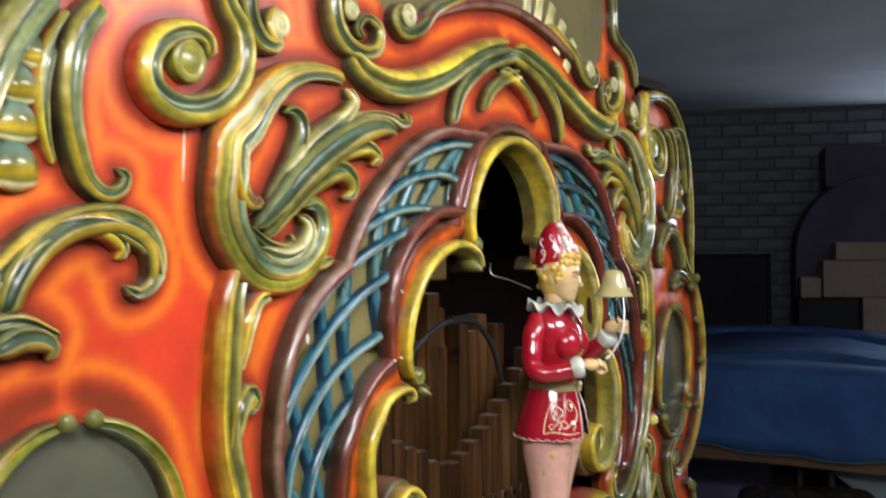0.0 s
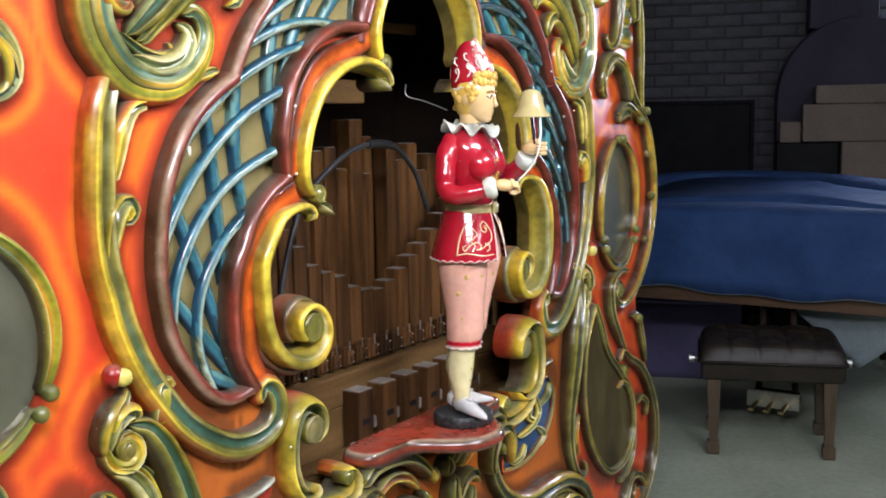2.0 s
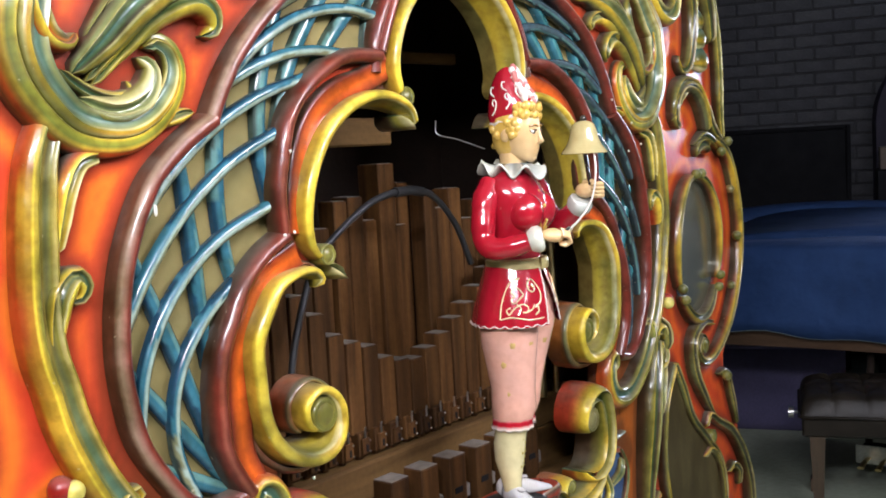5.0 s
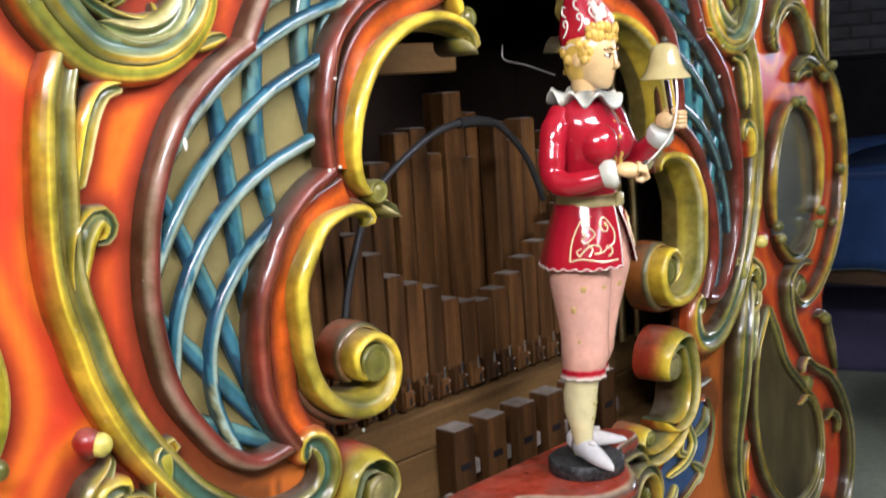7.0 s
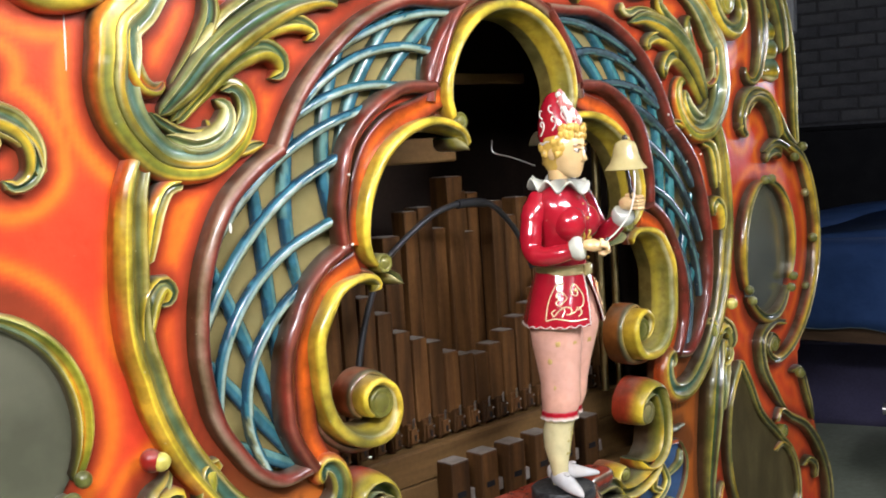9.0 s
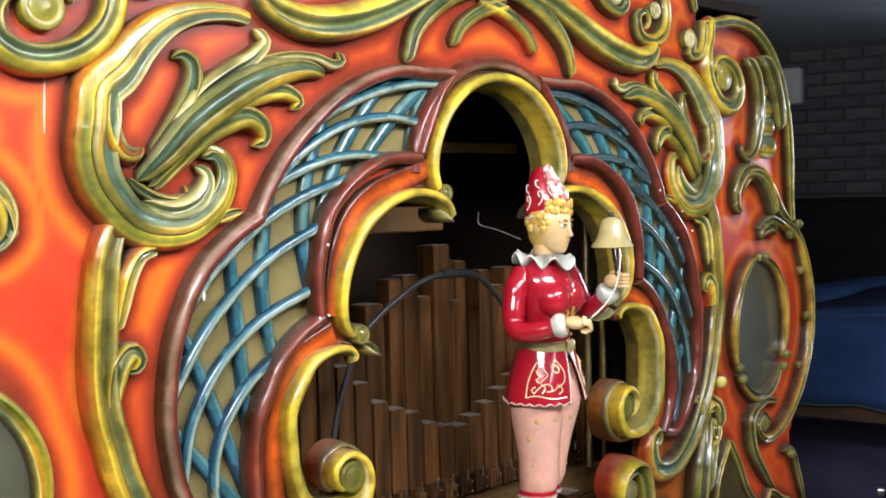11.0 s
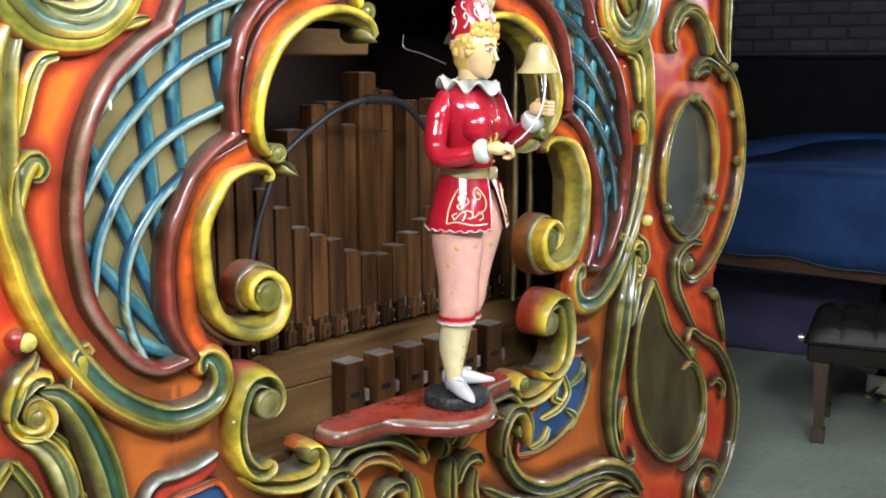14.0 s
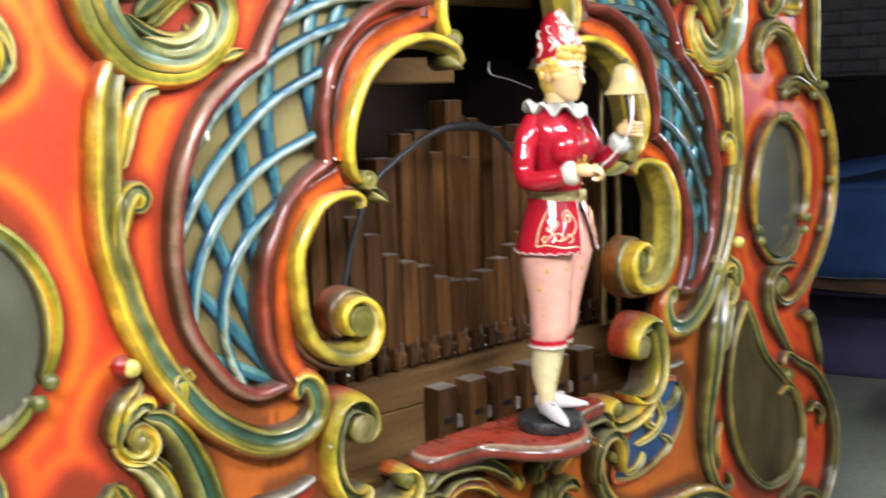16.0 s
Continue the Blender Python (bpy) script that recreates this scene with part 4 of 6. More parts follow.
def slat(start, span, way, over, parent, sign):
    """One ribbon of the lattice, from edge to edge of the crescent."""
    s = np.linspace(0, 1, 60)
    u = start + span * s
    keep = (u > 0.02) & (u < 0.998)
    if keep.sum() < 12:
        return
    u, r = u[keep], (s if way > 0 else 1 - s)[keep]
    mid = along(LATTICE_OUT, u) * (1 - r)[:, None] + along(LATTICE_IN, u) * r[:, None]
    if len(mid) < 20:
        return
    # a steamed ribbon bends in one even arc
    a, b = Vector(mid[0]), Vector(mid[-1])
    reach = (b - a).length
    over_top = Vector((-(b - a).y, (b - a).x)).normalized() * (1 if (b - a).x > 0 else -1)
    q = Vector(mid[len(mid) // 2]) * 0.5 + (a + b) * 0.25 + over_top * reach * (0.10 if over else 0.03)
    mid = curve([tuple(a), tuple(a * 0.375 + q * 0.75 - b * 0.125), tuple(q), tuple(b * 0.375 + q * 0.75 - a * 0.125), tuple(b)], 0.008)
    bay = [tuple(p) for p in LATTICE_OUT] + [tuple(p) for p in LATTICE_IN[::-1]]
    mid = mid[inside(bay, mid[:, 0], mid[:, 1]) & inside(bay, mid[:, 0] - 0.009, mid[:, 1]) & (inside(bay, mid[:, 0], mid[:, 1] + 0.009) | (mid[:, 1] < 1.5))]
    if len(mid) < 7:
        return
    d = np.gradient(mid, axis=0)
    d /= np.linalg.norm(d, axis=1)[:, None] + 1e-9
    side = np.stack([-d[:, 1], d[:, 0]], 1)
    rows, cols = [], []
    n = len(mid)
    for i in range(n):
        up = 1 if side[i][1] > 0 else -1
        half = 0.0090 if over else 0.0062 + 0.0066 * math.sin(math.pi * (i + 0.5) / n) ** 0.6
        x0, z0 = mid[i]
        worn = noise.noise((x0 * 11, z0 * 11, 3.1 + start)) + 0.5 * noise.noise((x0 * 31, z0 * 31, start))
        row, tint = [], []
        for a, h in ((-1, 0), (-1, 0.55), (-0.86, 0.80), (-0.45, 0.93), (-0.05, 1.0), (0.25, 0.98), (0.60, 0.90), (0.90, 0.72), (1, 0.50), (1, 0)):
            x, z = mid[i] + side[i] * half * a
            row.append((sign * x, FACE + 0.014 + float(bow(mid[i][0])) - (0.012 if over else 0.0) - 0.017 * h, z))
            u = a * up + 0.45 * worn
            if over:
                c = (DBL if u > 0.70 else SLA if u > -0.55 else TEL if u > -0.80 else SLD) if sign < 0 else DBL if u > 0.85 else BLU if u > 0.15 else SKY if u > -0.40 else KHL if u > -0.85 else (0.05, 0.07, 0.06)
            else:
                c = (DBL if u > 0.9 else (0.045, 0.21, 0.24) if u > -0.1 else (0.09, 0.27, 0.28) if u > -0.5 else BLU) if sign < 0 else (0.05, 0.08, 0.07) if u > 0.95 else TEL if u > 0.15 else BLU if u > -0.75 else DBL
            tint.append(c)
        rows.append(row)
        cols.append(tint)
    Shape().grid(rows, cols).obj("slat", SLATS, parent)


for sign in (1, -1):
    panel = new("lattice_panel")
    panel.parent = organ
    tagged(panel, "blue painted wooden lattice over a khaki backing")
    for k in range(11):
        slat(-0.28 + 0.126 * k, 0.33, 1, False, panel, sign)
    for k in range(12):
        slat(-0.22 + 0.108 * k, 0.30, -1, True, panel, sign)

# oval mirrors on the wings, each with its frame
for sign in (1, -1):
    cx, cz, rx, rz = (1.098, 1.130, 0.160, 0.187) if sign == 1 else (1.090, 1.106, 0.162, 0.172)
    ring = [(cx + rx * math.cos(a), cz + rz * math.sin(a)) for a in (2 * math.pi * k / 48 for k in range(48))]
    glass = Shape()
    pts = [(sign * x, FACE - 0.003 + float(bow(x)), z) for x, z in ring]
    glass.fan(pts, (sign * cx, FACE - 0.003 + float(bow(cx)), cz), (0.5, 0.5, 0.5))
    mirror = glass.obj("oval_mirror", MIRROR, organ, "dull grey-green oval mirror")
    for a0, a1 in ((97, 210), (217, 322), (-31, 83)):
        arc = [(-(cx + rx * 1.02 * math.cos(radians(a))), cz + rz * 1.02 * math.sin(radians(a))) for a in np.linspace(a0, a1, 9)]
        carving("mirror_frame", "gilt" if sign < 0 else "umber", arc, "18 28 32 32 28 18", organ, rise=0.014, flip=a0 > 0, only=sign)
    for a, d in ((97, 0), (83, 0), (212, -4), (215, 4), (-35, -4), (-32, 4)):
        knob(-(cx + rx * 1.05 * math.cos(radians(a + d))), cz + rz * 1.05 * math.sin(radians(a + d)), 0.0135, OLI, organ, only=sign)

# painted medallions and the pierced blue panels low on the front
for sign in (1, -1):
    pts = [tuple(p) for p in curve(numbers("0.903,0.854 0.831,0.760 0.809,0.612 0.849,0.478 0.937,0.372 1.045,0.307 1.190,0.315 1.259,0.401 1.229,0.513 1.127,0.604 1.014,0.693 0.957,0.783 0.903,0.854" if sign == 1 else "0.851,0.838 0.911,0.762 0.975,0.672 1.080,0.590 1.160,0.505 1.200,0.405 1.190,0.325 1.125,0.278 1.018,0.297 0.930,0.351 0.860,0.455 0.816,0.563 0.801,0.691 0.818,0.780 0.851,0.838"), 0.03)][:-1]
    med = Shape()
    med.fan([(sign * x, FACE - 0.008 + float(bow(x)), z) for x, z in pts], (sign * 0.98, FACE - 0.008 + float(bow(0.98)), 0.50), (1, 1, 1))
    med.obj("medallion", OLIVE, organ, "dark olive panel painting, crazed varnish")
    carving("medallion_frame", "umber_green", [(-x, z) for x, z in pts + pts[:1]], "24 24 24", organ, only=sign, flip=sign == 1)
    blue = numbers("0.556,0.725 0.586,0.668 0.556,0.598 0.480,0.556 0.380,0.532 0.300,0.540 0.306,0.586 0.337,0.622 0.400,0.674 0.448,0.722 0.500,0.732" if sign == 1 else "0.588,0.706 0.604,0.690 0.600,0.600 0.520,0.556 0.400,0.540 0.330,0.545 0.360,0.600 0.430,0.640 0.474,0.660 0.484,0.678 0.508,0.713 0.548,0.710")
    bl = Shape()
    bl.fan([(sign * x, FACE - 0.006 + float(bow(x)), z) for x, z in blue], (sign * 0.47, FACE - 0.006 + float(bow(0.47)), 0.63), (1, 1, 1))
    bl.obj("blue_panel", BLUEPANEL, organ, "deep blue field behind small gold sprigs")
    carving("panel_frame", "orange", [(-x, z) for x, z in blue + blue[:1]], "14 14 14", organ, slope=0.4, halo=False, only=sign)
carving("panel_bead", "cream", [(-x, z) for x, z in numbers("0.556,0.725 0.586,0.668 0.556,0.598 0.480,0.556 0.380,0.532 0.300,0.540")], "7 9 9 7", organ, halo=False, rise=0.014, only=1)
for line in ("-0.464,0.696 -0.483,0.646 -0.446,0.616 -0.383,0.603", "-0.558,0.705 -0.545,0.676 -0.492,0.658", "-0.412,0.579 -0.380,0.551 -0.343,0.544", "-0.484,0.603 -0.517,0.575 -0.493,0.551", "-0.442,0.673 -0.422,0.650 -0.462,0.626"):
    carving("sprig", "cream", line, "14 22 20 14", organ, halo=False, step=0.005, only=1)
# a red band with a silvered edge over the blue panel that stands beside the lower scroll
carving("panel_band", "red", "-0.625,0.690 -0.600,0.719 -0.574,0.724 -0.539,0.728 -0.503,0.744", "34 36 36 30 24", organ, rise=0.004, slope=0.12, only=-1)
carving("panel_edge", "silver", "-0.662,0.690 -0.647,0.715 -0.635,0.735 -0.616,0.748 -0.586,0.747 -0.552,0.752 -0.526,0.760 -0.507,0.768", "14 18 18 18 18 16 12", organ, rise=0.016, halo=False, only=-1)
carving("dash", "silver", "-0.480,0.769 -0.530,0.759 -0.590,0.759", "9 15 8", organ, only=1)

# ---- the board, with halos sprayed round the carvings ----
STEP = 0.0085
gx = np.arange(-1.5, 1.5 + STEP, STEP)
gz = np.arange(0.02, 2.32, STEP)
X, Z = np.meshgrid(gx, gz)
L = -np.abs(X)
near = np.full(X.shape, 9.0)
flat = np.stack([L.ravel(), Z.ravel()], 1)
best = near.ravel()
for mid, half, inner in STROKES:
    m2, h2 = mid[::2], half[::2]
    lo, hi = m2.min(0) - 0.16, m2.max(0) + 0.16
    pick = np.where((flat[:, 0] > lo[0]) & (flat[:, 0] < hi[0]) & (flat[:, 1] > lo[1]) & (flat[:, 1] < hi[1]))[0]
    if len(pick):
        d = np.sqrt(((flat[pick][:, None, :] - m2[None]) ** 2).sum(-1)) - h2[None]
        gap = d.min(1)
        if inner:                                    # painted round on the side of the middle only
            gap = np.where(flat[pick][:, 0] > m2[d.argmin(1)][:, 0], gap, 9.0)
        best[pick] = np.minimum(best[pick], gap)
near = best.reshape(X.shape)
wob = np.array([noise.noise((x * 6, z * 6, 0.3)) for x, z in zip(X.ravel(), Z.ravel())]).reshape(X.shape)
near2 = near + 0.010 * wob
halo = 0.62 * np.exp(-((near2 - 0.034) / 0.013) ** 2)
# dark rim: airbrushed brown, with the carvings' contact shade painted in
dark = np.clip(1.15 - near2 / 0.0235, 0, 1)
low = np.clip((1.04 - Z) / 0.14, 0, 1) * np.clip((0.80 - np.abs(X)) / 0.10, 0, 1)
field = np.array(RED)[None, None] * (1 - low[..., None]) + np.array((0.46, 0.118, 0.022))[None, None] * low[..., None]
halo = halo * (1 - 0.6 * low) * (1 - 0.55 * np.clip((1.0 - Z) / 0.15, 0, 1) * (np.abs(X) > 0.55))
# lower down, shade between the mouldings deepens the same brown
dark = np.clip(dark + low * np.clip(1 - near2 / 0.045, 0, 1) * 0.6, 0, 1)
col = field * (1 - halo[..., None]) + np.array((0.82, 0.235, 0.018))[None, None] * halo[..., None]
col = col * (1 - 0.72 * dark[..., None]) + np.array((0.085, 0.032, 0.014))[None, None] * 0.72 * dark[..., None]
lat = inside([tuple(p) for p in LATTICE_OUT] + [tuple(p) for p in LATTICE_IN[::-1]], L, Z)
col[lat] = KHA
top = inside(numbers("0,2.03 -0.16,2.01 -0.30,1.965 -0.40,1.925 -0.50,1.99 -0.535,2.10 -0.51,2.20 -0.44,2.26 0,2.28"), L, Z)
col[top] = (0.16, 0.13, 0.06)
keep = inside(OUTLINE, L, Z) & ~inside(OPENING, L, Z)
Y = FACE + bow(X) + np.where(lat, 0.014, 0.0)
index = np.arange(X.size).reshape(X.shape)
quad = keep[:-1, :-1] & keep[1:, :-1] & keep[:-1, 1:] & keep[1:, 1:]
corner = np.stack([index[:-1, :-1], index[:-1, 1:], index[1:, 1:], index[1:, :-1]], -1)[quad]
used = np.unique(corner)
remap = np.zeros(X.size, int)
remap[used] = np.arange(len(used))
front = np.stack([X.ravel(), Y.ravel(), Z.ravel()], 1)[used]
faces = remap[corner]
me = bpy.data.meshes.new("facade_board")
back = front + np.array((0, 0.028, 0))
# rim faces between front and back
edges = {}
for q in faces:
    for a, b in zip(q, np.roll(q, -1)):
        edges[(a, b)] = True
rim = [(a, b) for a, b in edges if (b, a) not in edges]
n0 = len(front)
allf = [tuple(q) for q in faces] + [(b, a, a + n0, b + n0) for a, b in rim]
me.from_pydata([tuple(p) for p in np.vstack([front, back])], [], allf)
at = me.color_attributes.new("paint", "FLOAT_COLOR", "POINT")
c4 = np.ones((n0 * 2, 4), np.float32)
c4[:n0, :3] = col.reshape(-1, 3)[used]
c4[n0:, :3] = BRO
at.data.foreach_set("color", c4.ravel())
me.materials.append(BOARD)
me.polygons.foreach_set("use_smooth", [True] * len(me.polygons))
board = new("facade_board", me)
board.parent = organ
tagged(board, "glossy red board with orange halos round the carving")

# lettering on the top panel cannot be named: plain gilt bars
for k in range(5):
    x = 0.10 + 0.052 * k
    z = 2.075 - 0.012 * k - 0.0035 * k * k
    m = pose(x, FACE + float(bow(x)) - 0.004, z, 0, 12 + 5 * k, 0)
    Shape().box((-0.016, -0.004, -0.045), (0.016, 0.004, 0.045), CRE, 0.003).obj("sign_bar", PAINT, organ, m=m)

# the case behind the front
case = new("case")
case.parent = organ
tagged(case, "dark unlit wooden case")
for name, lo, hi in (("back_panel", (-1.25, 0.62, 0.02), (1.25, 0.65, 2.0)), ("side_panel", (-1.28, 0.16, 0.02), (-1.25, 0.65, 2.0)), ("side_panel", (1.25, 0.16, 0.02), (1.28, 0.65, 2.0)), ("top_panel", (-1.28, 0.16, 2.0), (1.28, 0.65, 2.03)), ("inner_wall", (-0.72, 0.10, 0.5), (-0.70, 0.62, 2.0)), ("inner_wall", (0.70, 0.10, 0.5), (0.72, 0.62, 2.0)), ("inner_floor", (-0.70, 0.08, 0.50), (0.70, 0.62, 0.53))):
    Shape().box(lo, hi, bevel=0.003).obj(name, DARKWOOD, case, smooth=False)
for lo, hi in (((-0.62, 0.20, 1.440), (0.022, 0.225, 1.492)), ((0.10, 0.30, 1.611), (0.372, 0.32, 1.636))):
    Shape().box(lo, hi, bevel=0.003).obj("inner_rail", CHESTWOOD, organ, "plain brown wooden rail", smooth=False)

# wind chest, valve blocks and wooden pipes
Shape().box((-0.62, 0.175, 0.785), (0.62, 0.40, 0.855), bevel=0.004).obj("wind_chest", CHESTWOOD, organ, "brown oak wind chest", smooth=False)
Shape().box((-0.62, 0.178, 0.60), (0.62, 0.40, 0.7835), bevel=0.003).obj("chest_front", CHESTWOOD, organ, "brown oak board under the wind chest", smooth=False)
Shape().box((-0.62, 0.105, 0.58), (0.62, 0.176, 0.692), bevel=0.004).obj("lower_chest", CHESTWOOD, organ, "brown oak lower chest", smooth=False)
for k in range(6):
    x = -0.0935 + 0.0875 * k
    sh = Shape().box((x - 0.026, 0.130, 0.693), (x + 0.026, 0.1765, 0.819), bevel=0.002)
    sh.box((x - 0.0245, 0.1315, 0.8194), (x + 0.0245, 0.175, 0.8208), slot=1)
    blk = sh.obj("valve_block", [PIPEWOOD, DUSTWOOD], organ, smooth=False)
    Shape().box((x - 0.014, 0.1283, 0.745), (x + 0.010, 0.1297, 0.757)).obj("slot", BLACK, blk, smooth=False)
    Shape().box((x + 0.0275, 0.138, 0.725), (x + 0.047, 0.165, 0.752), bevel=0.002).obj("peg", DUSTWOOD, blk, smooth=False)
    Shape().box((x + 0.0275, 0.152, 0.693), (x + 0.042, 0.172, 0.7235), bevel=0.002).obj("guide", PIPEWOOD, blk, smooth=False)
Shape().box((-0.152, 0.118, 0.693), (-0.134, 0.134, 0.716), bevel=0.002).obj("tag", DUSTWOOD, organ, "small pale tag on the lower chest", smooth=False)



def pipe(x, y, w, bottom, top, mouth):
    low = bottom + (0.046 if mouth else 0.0)
    sh = Shape().box((x - w / 2, y, low), (x + w / 2, y + w * 1.1, top), bevel=0.0015)
    sh.box((x - w / 2 + 0.004, y + 0.004, top + 0.0004), (x + w / 2 - 0.004, y + w * 1.1 - 0.004, top + 0.0014), slot=1)
    p = sh.obj("pipe", [PIPEWOOD, DUSTWOOD], organ, smooth=False)
    if mouth:
        # narrow foot block with a cap screwed on its front, a bent wire on top
        cap = Shape().box((x - w * 0.33, y - 0.010, bottom + 0.004), (x + w * 0.33, y + w * 0.6, low + 0.004), bevel=0.002)
        cap.box((x - w * 0.27, y - 0.0175, bottom + 0.010), (x + w * 0.27, y - 0.0102, bottom + 0.040), bevel=0.0015)
        c = cap.obj("mouth_cap", PIPEWOOD, p, smooth=False)
        Shape().box((x - w * 0.07, y - 0.0188, bottom + 0.015), (x + w * 0.07, y - 0.0177, bottom + 0.028)).obj("slot", BLACK, c, smooth=False)
        Shape().tube([(x, y - 0.014, bottom + 0.040), (x, y - 0.014, bottom + 0.056), (x + 0.004, y - 0.012, bottom + 0.059)], 0.0020, (1, 1, 1), 6).obj("tuning_wire", STEEL, c)
        for zz in (0.014, 0.035):
            Shape().ball((x + w * 0.20, y - 0.0180, bottom + zz), (0.0023, 0.002, 0.0023), (1, 1, 1), 6, 4).obj("screw", STEEL, c)
        Shape().tube([(x, y + 0.006, bottom - 0.003), (x, y + 0.006, bottom + 0.006)], 0.007, (1, 1, 1), 8).obj("foot", PIPEWOOD, p)


FRONT_TOPS = (1.29, 1.265, 1.225, 1.183, 1.143, 1.098, 1.077, 1.063, 1.033, 1.020, 1.014, 1.028, 1.050, 1.075, 1.10, 1.13, 1.165, 1.20, 1.25, 1.29)
for k, top_z in enumerate(FRONT_TOPS):
    pipe(-0.392 + 0.0455 * k, 0.202, 0.0395, 0.858, top_z, True)
BACK_PIPES = ((-0.36, 0.285, 0.042, 1.20), (-0.31, 0.285, 0.042, 1.25), (-0.258, 0.285, 0.045, 1.22), (-0.208, 0.285, 0.045, 1.235), (-0.158, 0.285, 0.045, 1.25), (-0.105, 0.285, 0.050, 1.287), (-0.046, 0.285, 0.038, 1.336), (-0.002, 0.285, 0.042, 1.342), (0.040, 0.285, 0.035, 1.292), (0.094, 0.285, 0.050, 1.403), (0.137, 0.285, 0.032, 1.275), (0.158, 0.332, 0.036, 1.366), (0.198, 0.332, 0.036, 1.36), (0.230, 0.285, 0.038, 1.338), (0.274, 0.285, 0.040, 1.30), (0.318, 0.285, 0.042, 1.34), (0.364, 0.285, 0.040, 1.27), (0.408, 0.285, 0.040, 1.31))
for x, y, w, top_z in BACK_PIPES:
    pipe(x, y, w, 0.856, top_z, False)
for x, top_z in ((0.456, 1.62), (0.514, 1.58)):
    Shape().tube([(x - 0.006, 0.165, 0.856), (x, 0.165, top_z)], 0.0095, (1, 1, 1), 10).obj("tracker_rod", BRASS, organ, "tarnished brass rod")
Shape().tube(curve([(-0.345, 0.155, 0.90), (-0.335, 0.155, 0.994), (-0.319, 0.155, 1.089), (-0.283, 0.155, 1.187), (-0.250, 0.155, 1.246), (-0.213, 0.155, 1.275), (-0.156, 0.155, 1.309), (-0.097, 0.155, 1.337), (-0.037, 0.155, 1.350), (0.010, 0.155, 1.351), (0.067, 0.155, 1.343), (0.109, 0.155, 1.316), (0.152, 0.155, 1.27), (0.20, 0.16, 1.19)], 0.015), 0.0062, (1, 1, 1), 10).obj("air_hose", RUBBER, organ, "black rubber hose")
Shape().tube([(-0.030, 0.155, 1.3505), (0.012, 0.155, 1.3515), (0.052, 0.155, 1.346)], 0.0095, (1, 1, 1), 10).obj("hose_sleeve", RUBBER, organ)

# bracket shelf for the figure: a bar along the front with a rounded nose
NOSE = (0.022, -0.046)
plan = numbers("-0.20,0.075 -0.262,0.062 -0.278,0.035 -0.275,0.0 -0.262,-0.016 -0.20,-0.019 -0.155,-0.026 -0.13,-0.055 -0.115,-0.085 -0.093,-0.118 -0.068,-0.141 -0.03,-0.153 0.012,-0.151 0.045,-0.135 0.075,-0.108 0.10,-0.08 0.125,-0.045 0.155,-0.026 0.20,-0.019 0.235,-0.012 0.248,0.01 0.24,0.05 0.20,0.075")
plan = [tuple(p) for p in curve(plan, 0.014)]
sh = Shape()
rings = []
centre = np.array((-0.02, -0.02))
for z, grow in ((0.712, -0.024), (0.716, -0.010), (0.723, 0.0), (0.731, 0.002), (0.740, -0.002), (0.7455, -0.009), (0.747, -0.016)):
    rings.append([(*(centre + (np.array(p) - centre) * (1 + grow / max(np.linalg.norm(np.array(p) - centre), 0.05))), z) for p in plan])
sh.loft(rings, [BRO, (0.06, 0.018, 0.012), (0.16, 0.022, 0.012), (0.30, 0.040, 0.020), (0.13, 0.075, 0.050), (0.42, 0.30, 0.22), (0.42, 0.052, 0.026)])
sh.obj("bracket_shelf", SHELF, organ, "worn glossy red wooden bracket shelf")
for name, kind, line, w in (
        ("bracket_arch", "green", "-0.276,0.680 -0.240,0.709 -0.182,0.711 -0.122,0.697 -0.068,0.664 -0.041,0.636", "22 36 38 36 32 20"),
        ("bracket_scroll", "yellow", "-0.310,0.560 -0.306,0.620 -0.282,0.655 -0.246,0.656 -0.222,0.625 -0.216,0.580 -0.232,0.555", "18 30 34 34 32 28 14"),
        ("bracket_leaf", "orange_leaf", "-0.240,0.640 -0.190,0.668 -0.130,0.655 -0.085,0.618", "14 26 30 14"),
        ("bracket_drop", "gilt", "-0.036,0.655 -0.030,0.634 -0.025,0.612", "16 32 14"),
        ("bracket_leaf", "green", "-0.060,0.606 -0.050,0.560 -0.056,0.500", "18 34 20"),
        ("bracket_leaf", "yellow", "-0.160,0.560 -0.130,0.590 -0.090,0.585 -0.075,0.540", "16 32 30 12"),
        ("bracket_leaf", "cream", "-0.135,0.560 -0.122,0.515 -0.140,0.450", "14 28 16"),
):
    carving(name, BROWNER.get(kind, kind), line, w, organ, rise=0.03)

# ---- the bell-ringer figure ----
SKIN, COAT, PINK, HOSE, SHOE = (0.74, 0.49, 0.235), (0.40, 0.010, 0.024), (0.74, 0.40, 0.32), (0.70, 0.62, 0.36), (0.60, 0.59, 0.61)
RUFF, GOLD, HAIR, WHT, DUSKY = (0.62, 0.62, 0.55), (0.60, 0.36, 0.07), (0.66, 0.42, 0.09), (0.80, 0.72, 0.66), (0.26, 0.20, 0.14)


def oval(cx, cy, z, rx, ry, n=24, tilt=0.0, wave=0.0, waves=0):
    out = []
    for k in range(n):
        a = 2 * math.pi * k / n
        r = 1 + wave * math.sin(waves * a)
        out.append((cx + rx * r * math.cos(a), cy + ry * r * math.sin(a), z + tilt * math.sin(a) + (0.6 * wave * rx * math.cos(waves * a) if waves else 0)))
    return out


def add(shape, other, m):
    """Joins another shape, moved by m, into this one."""
    o = len(shape.v)
    shape.v += [tuple(m @ Vector(p)) for p in other.v]
    shape.c += other.c
    shape.f += [tuple(i + o for i in face) for face in other.f]
    shape.m += other.m


f = Shape()
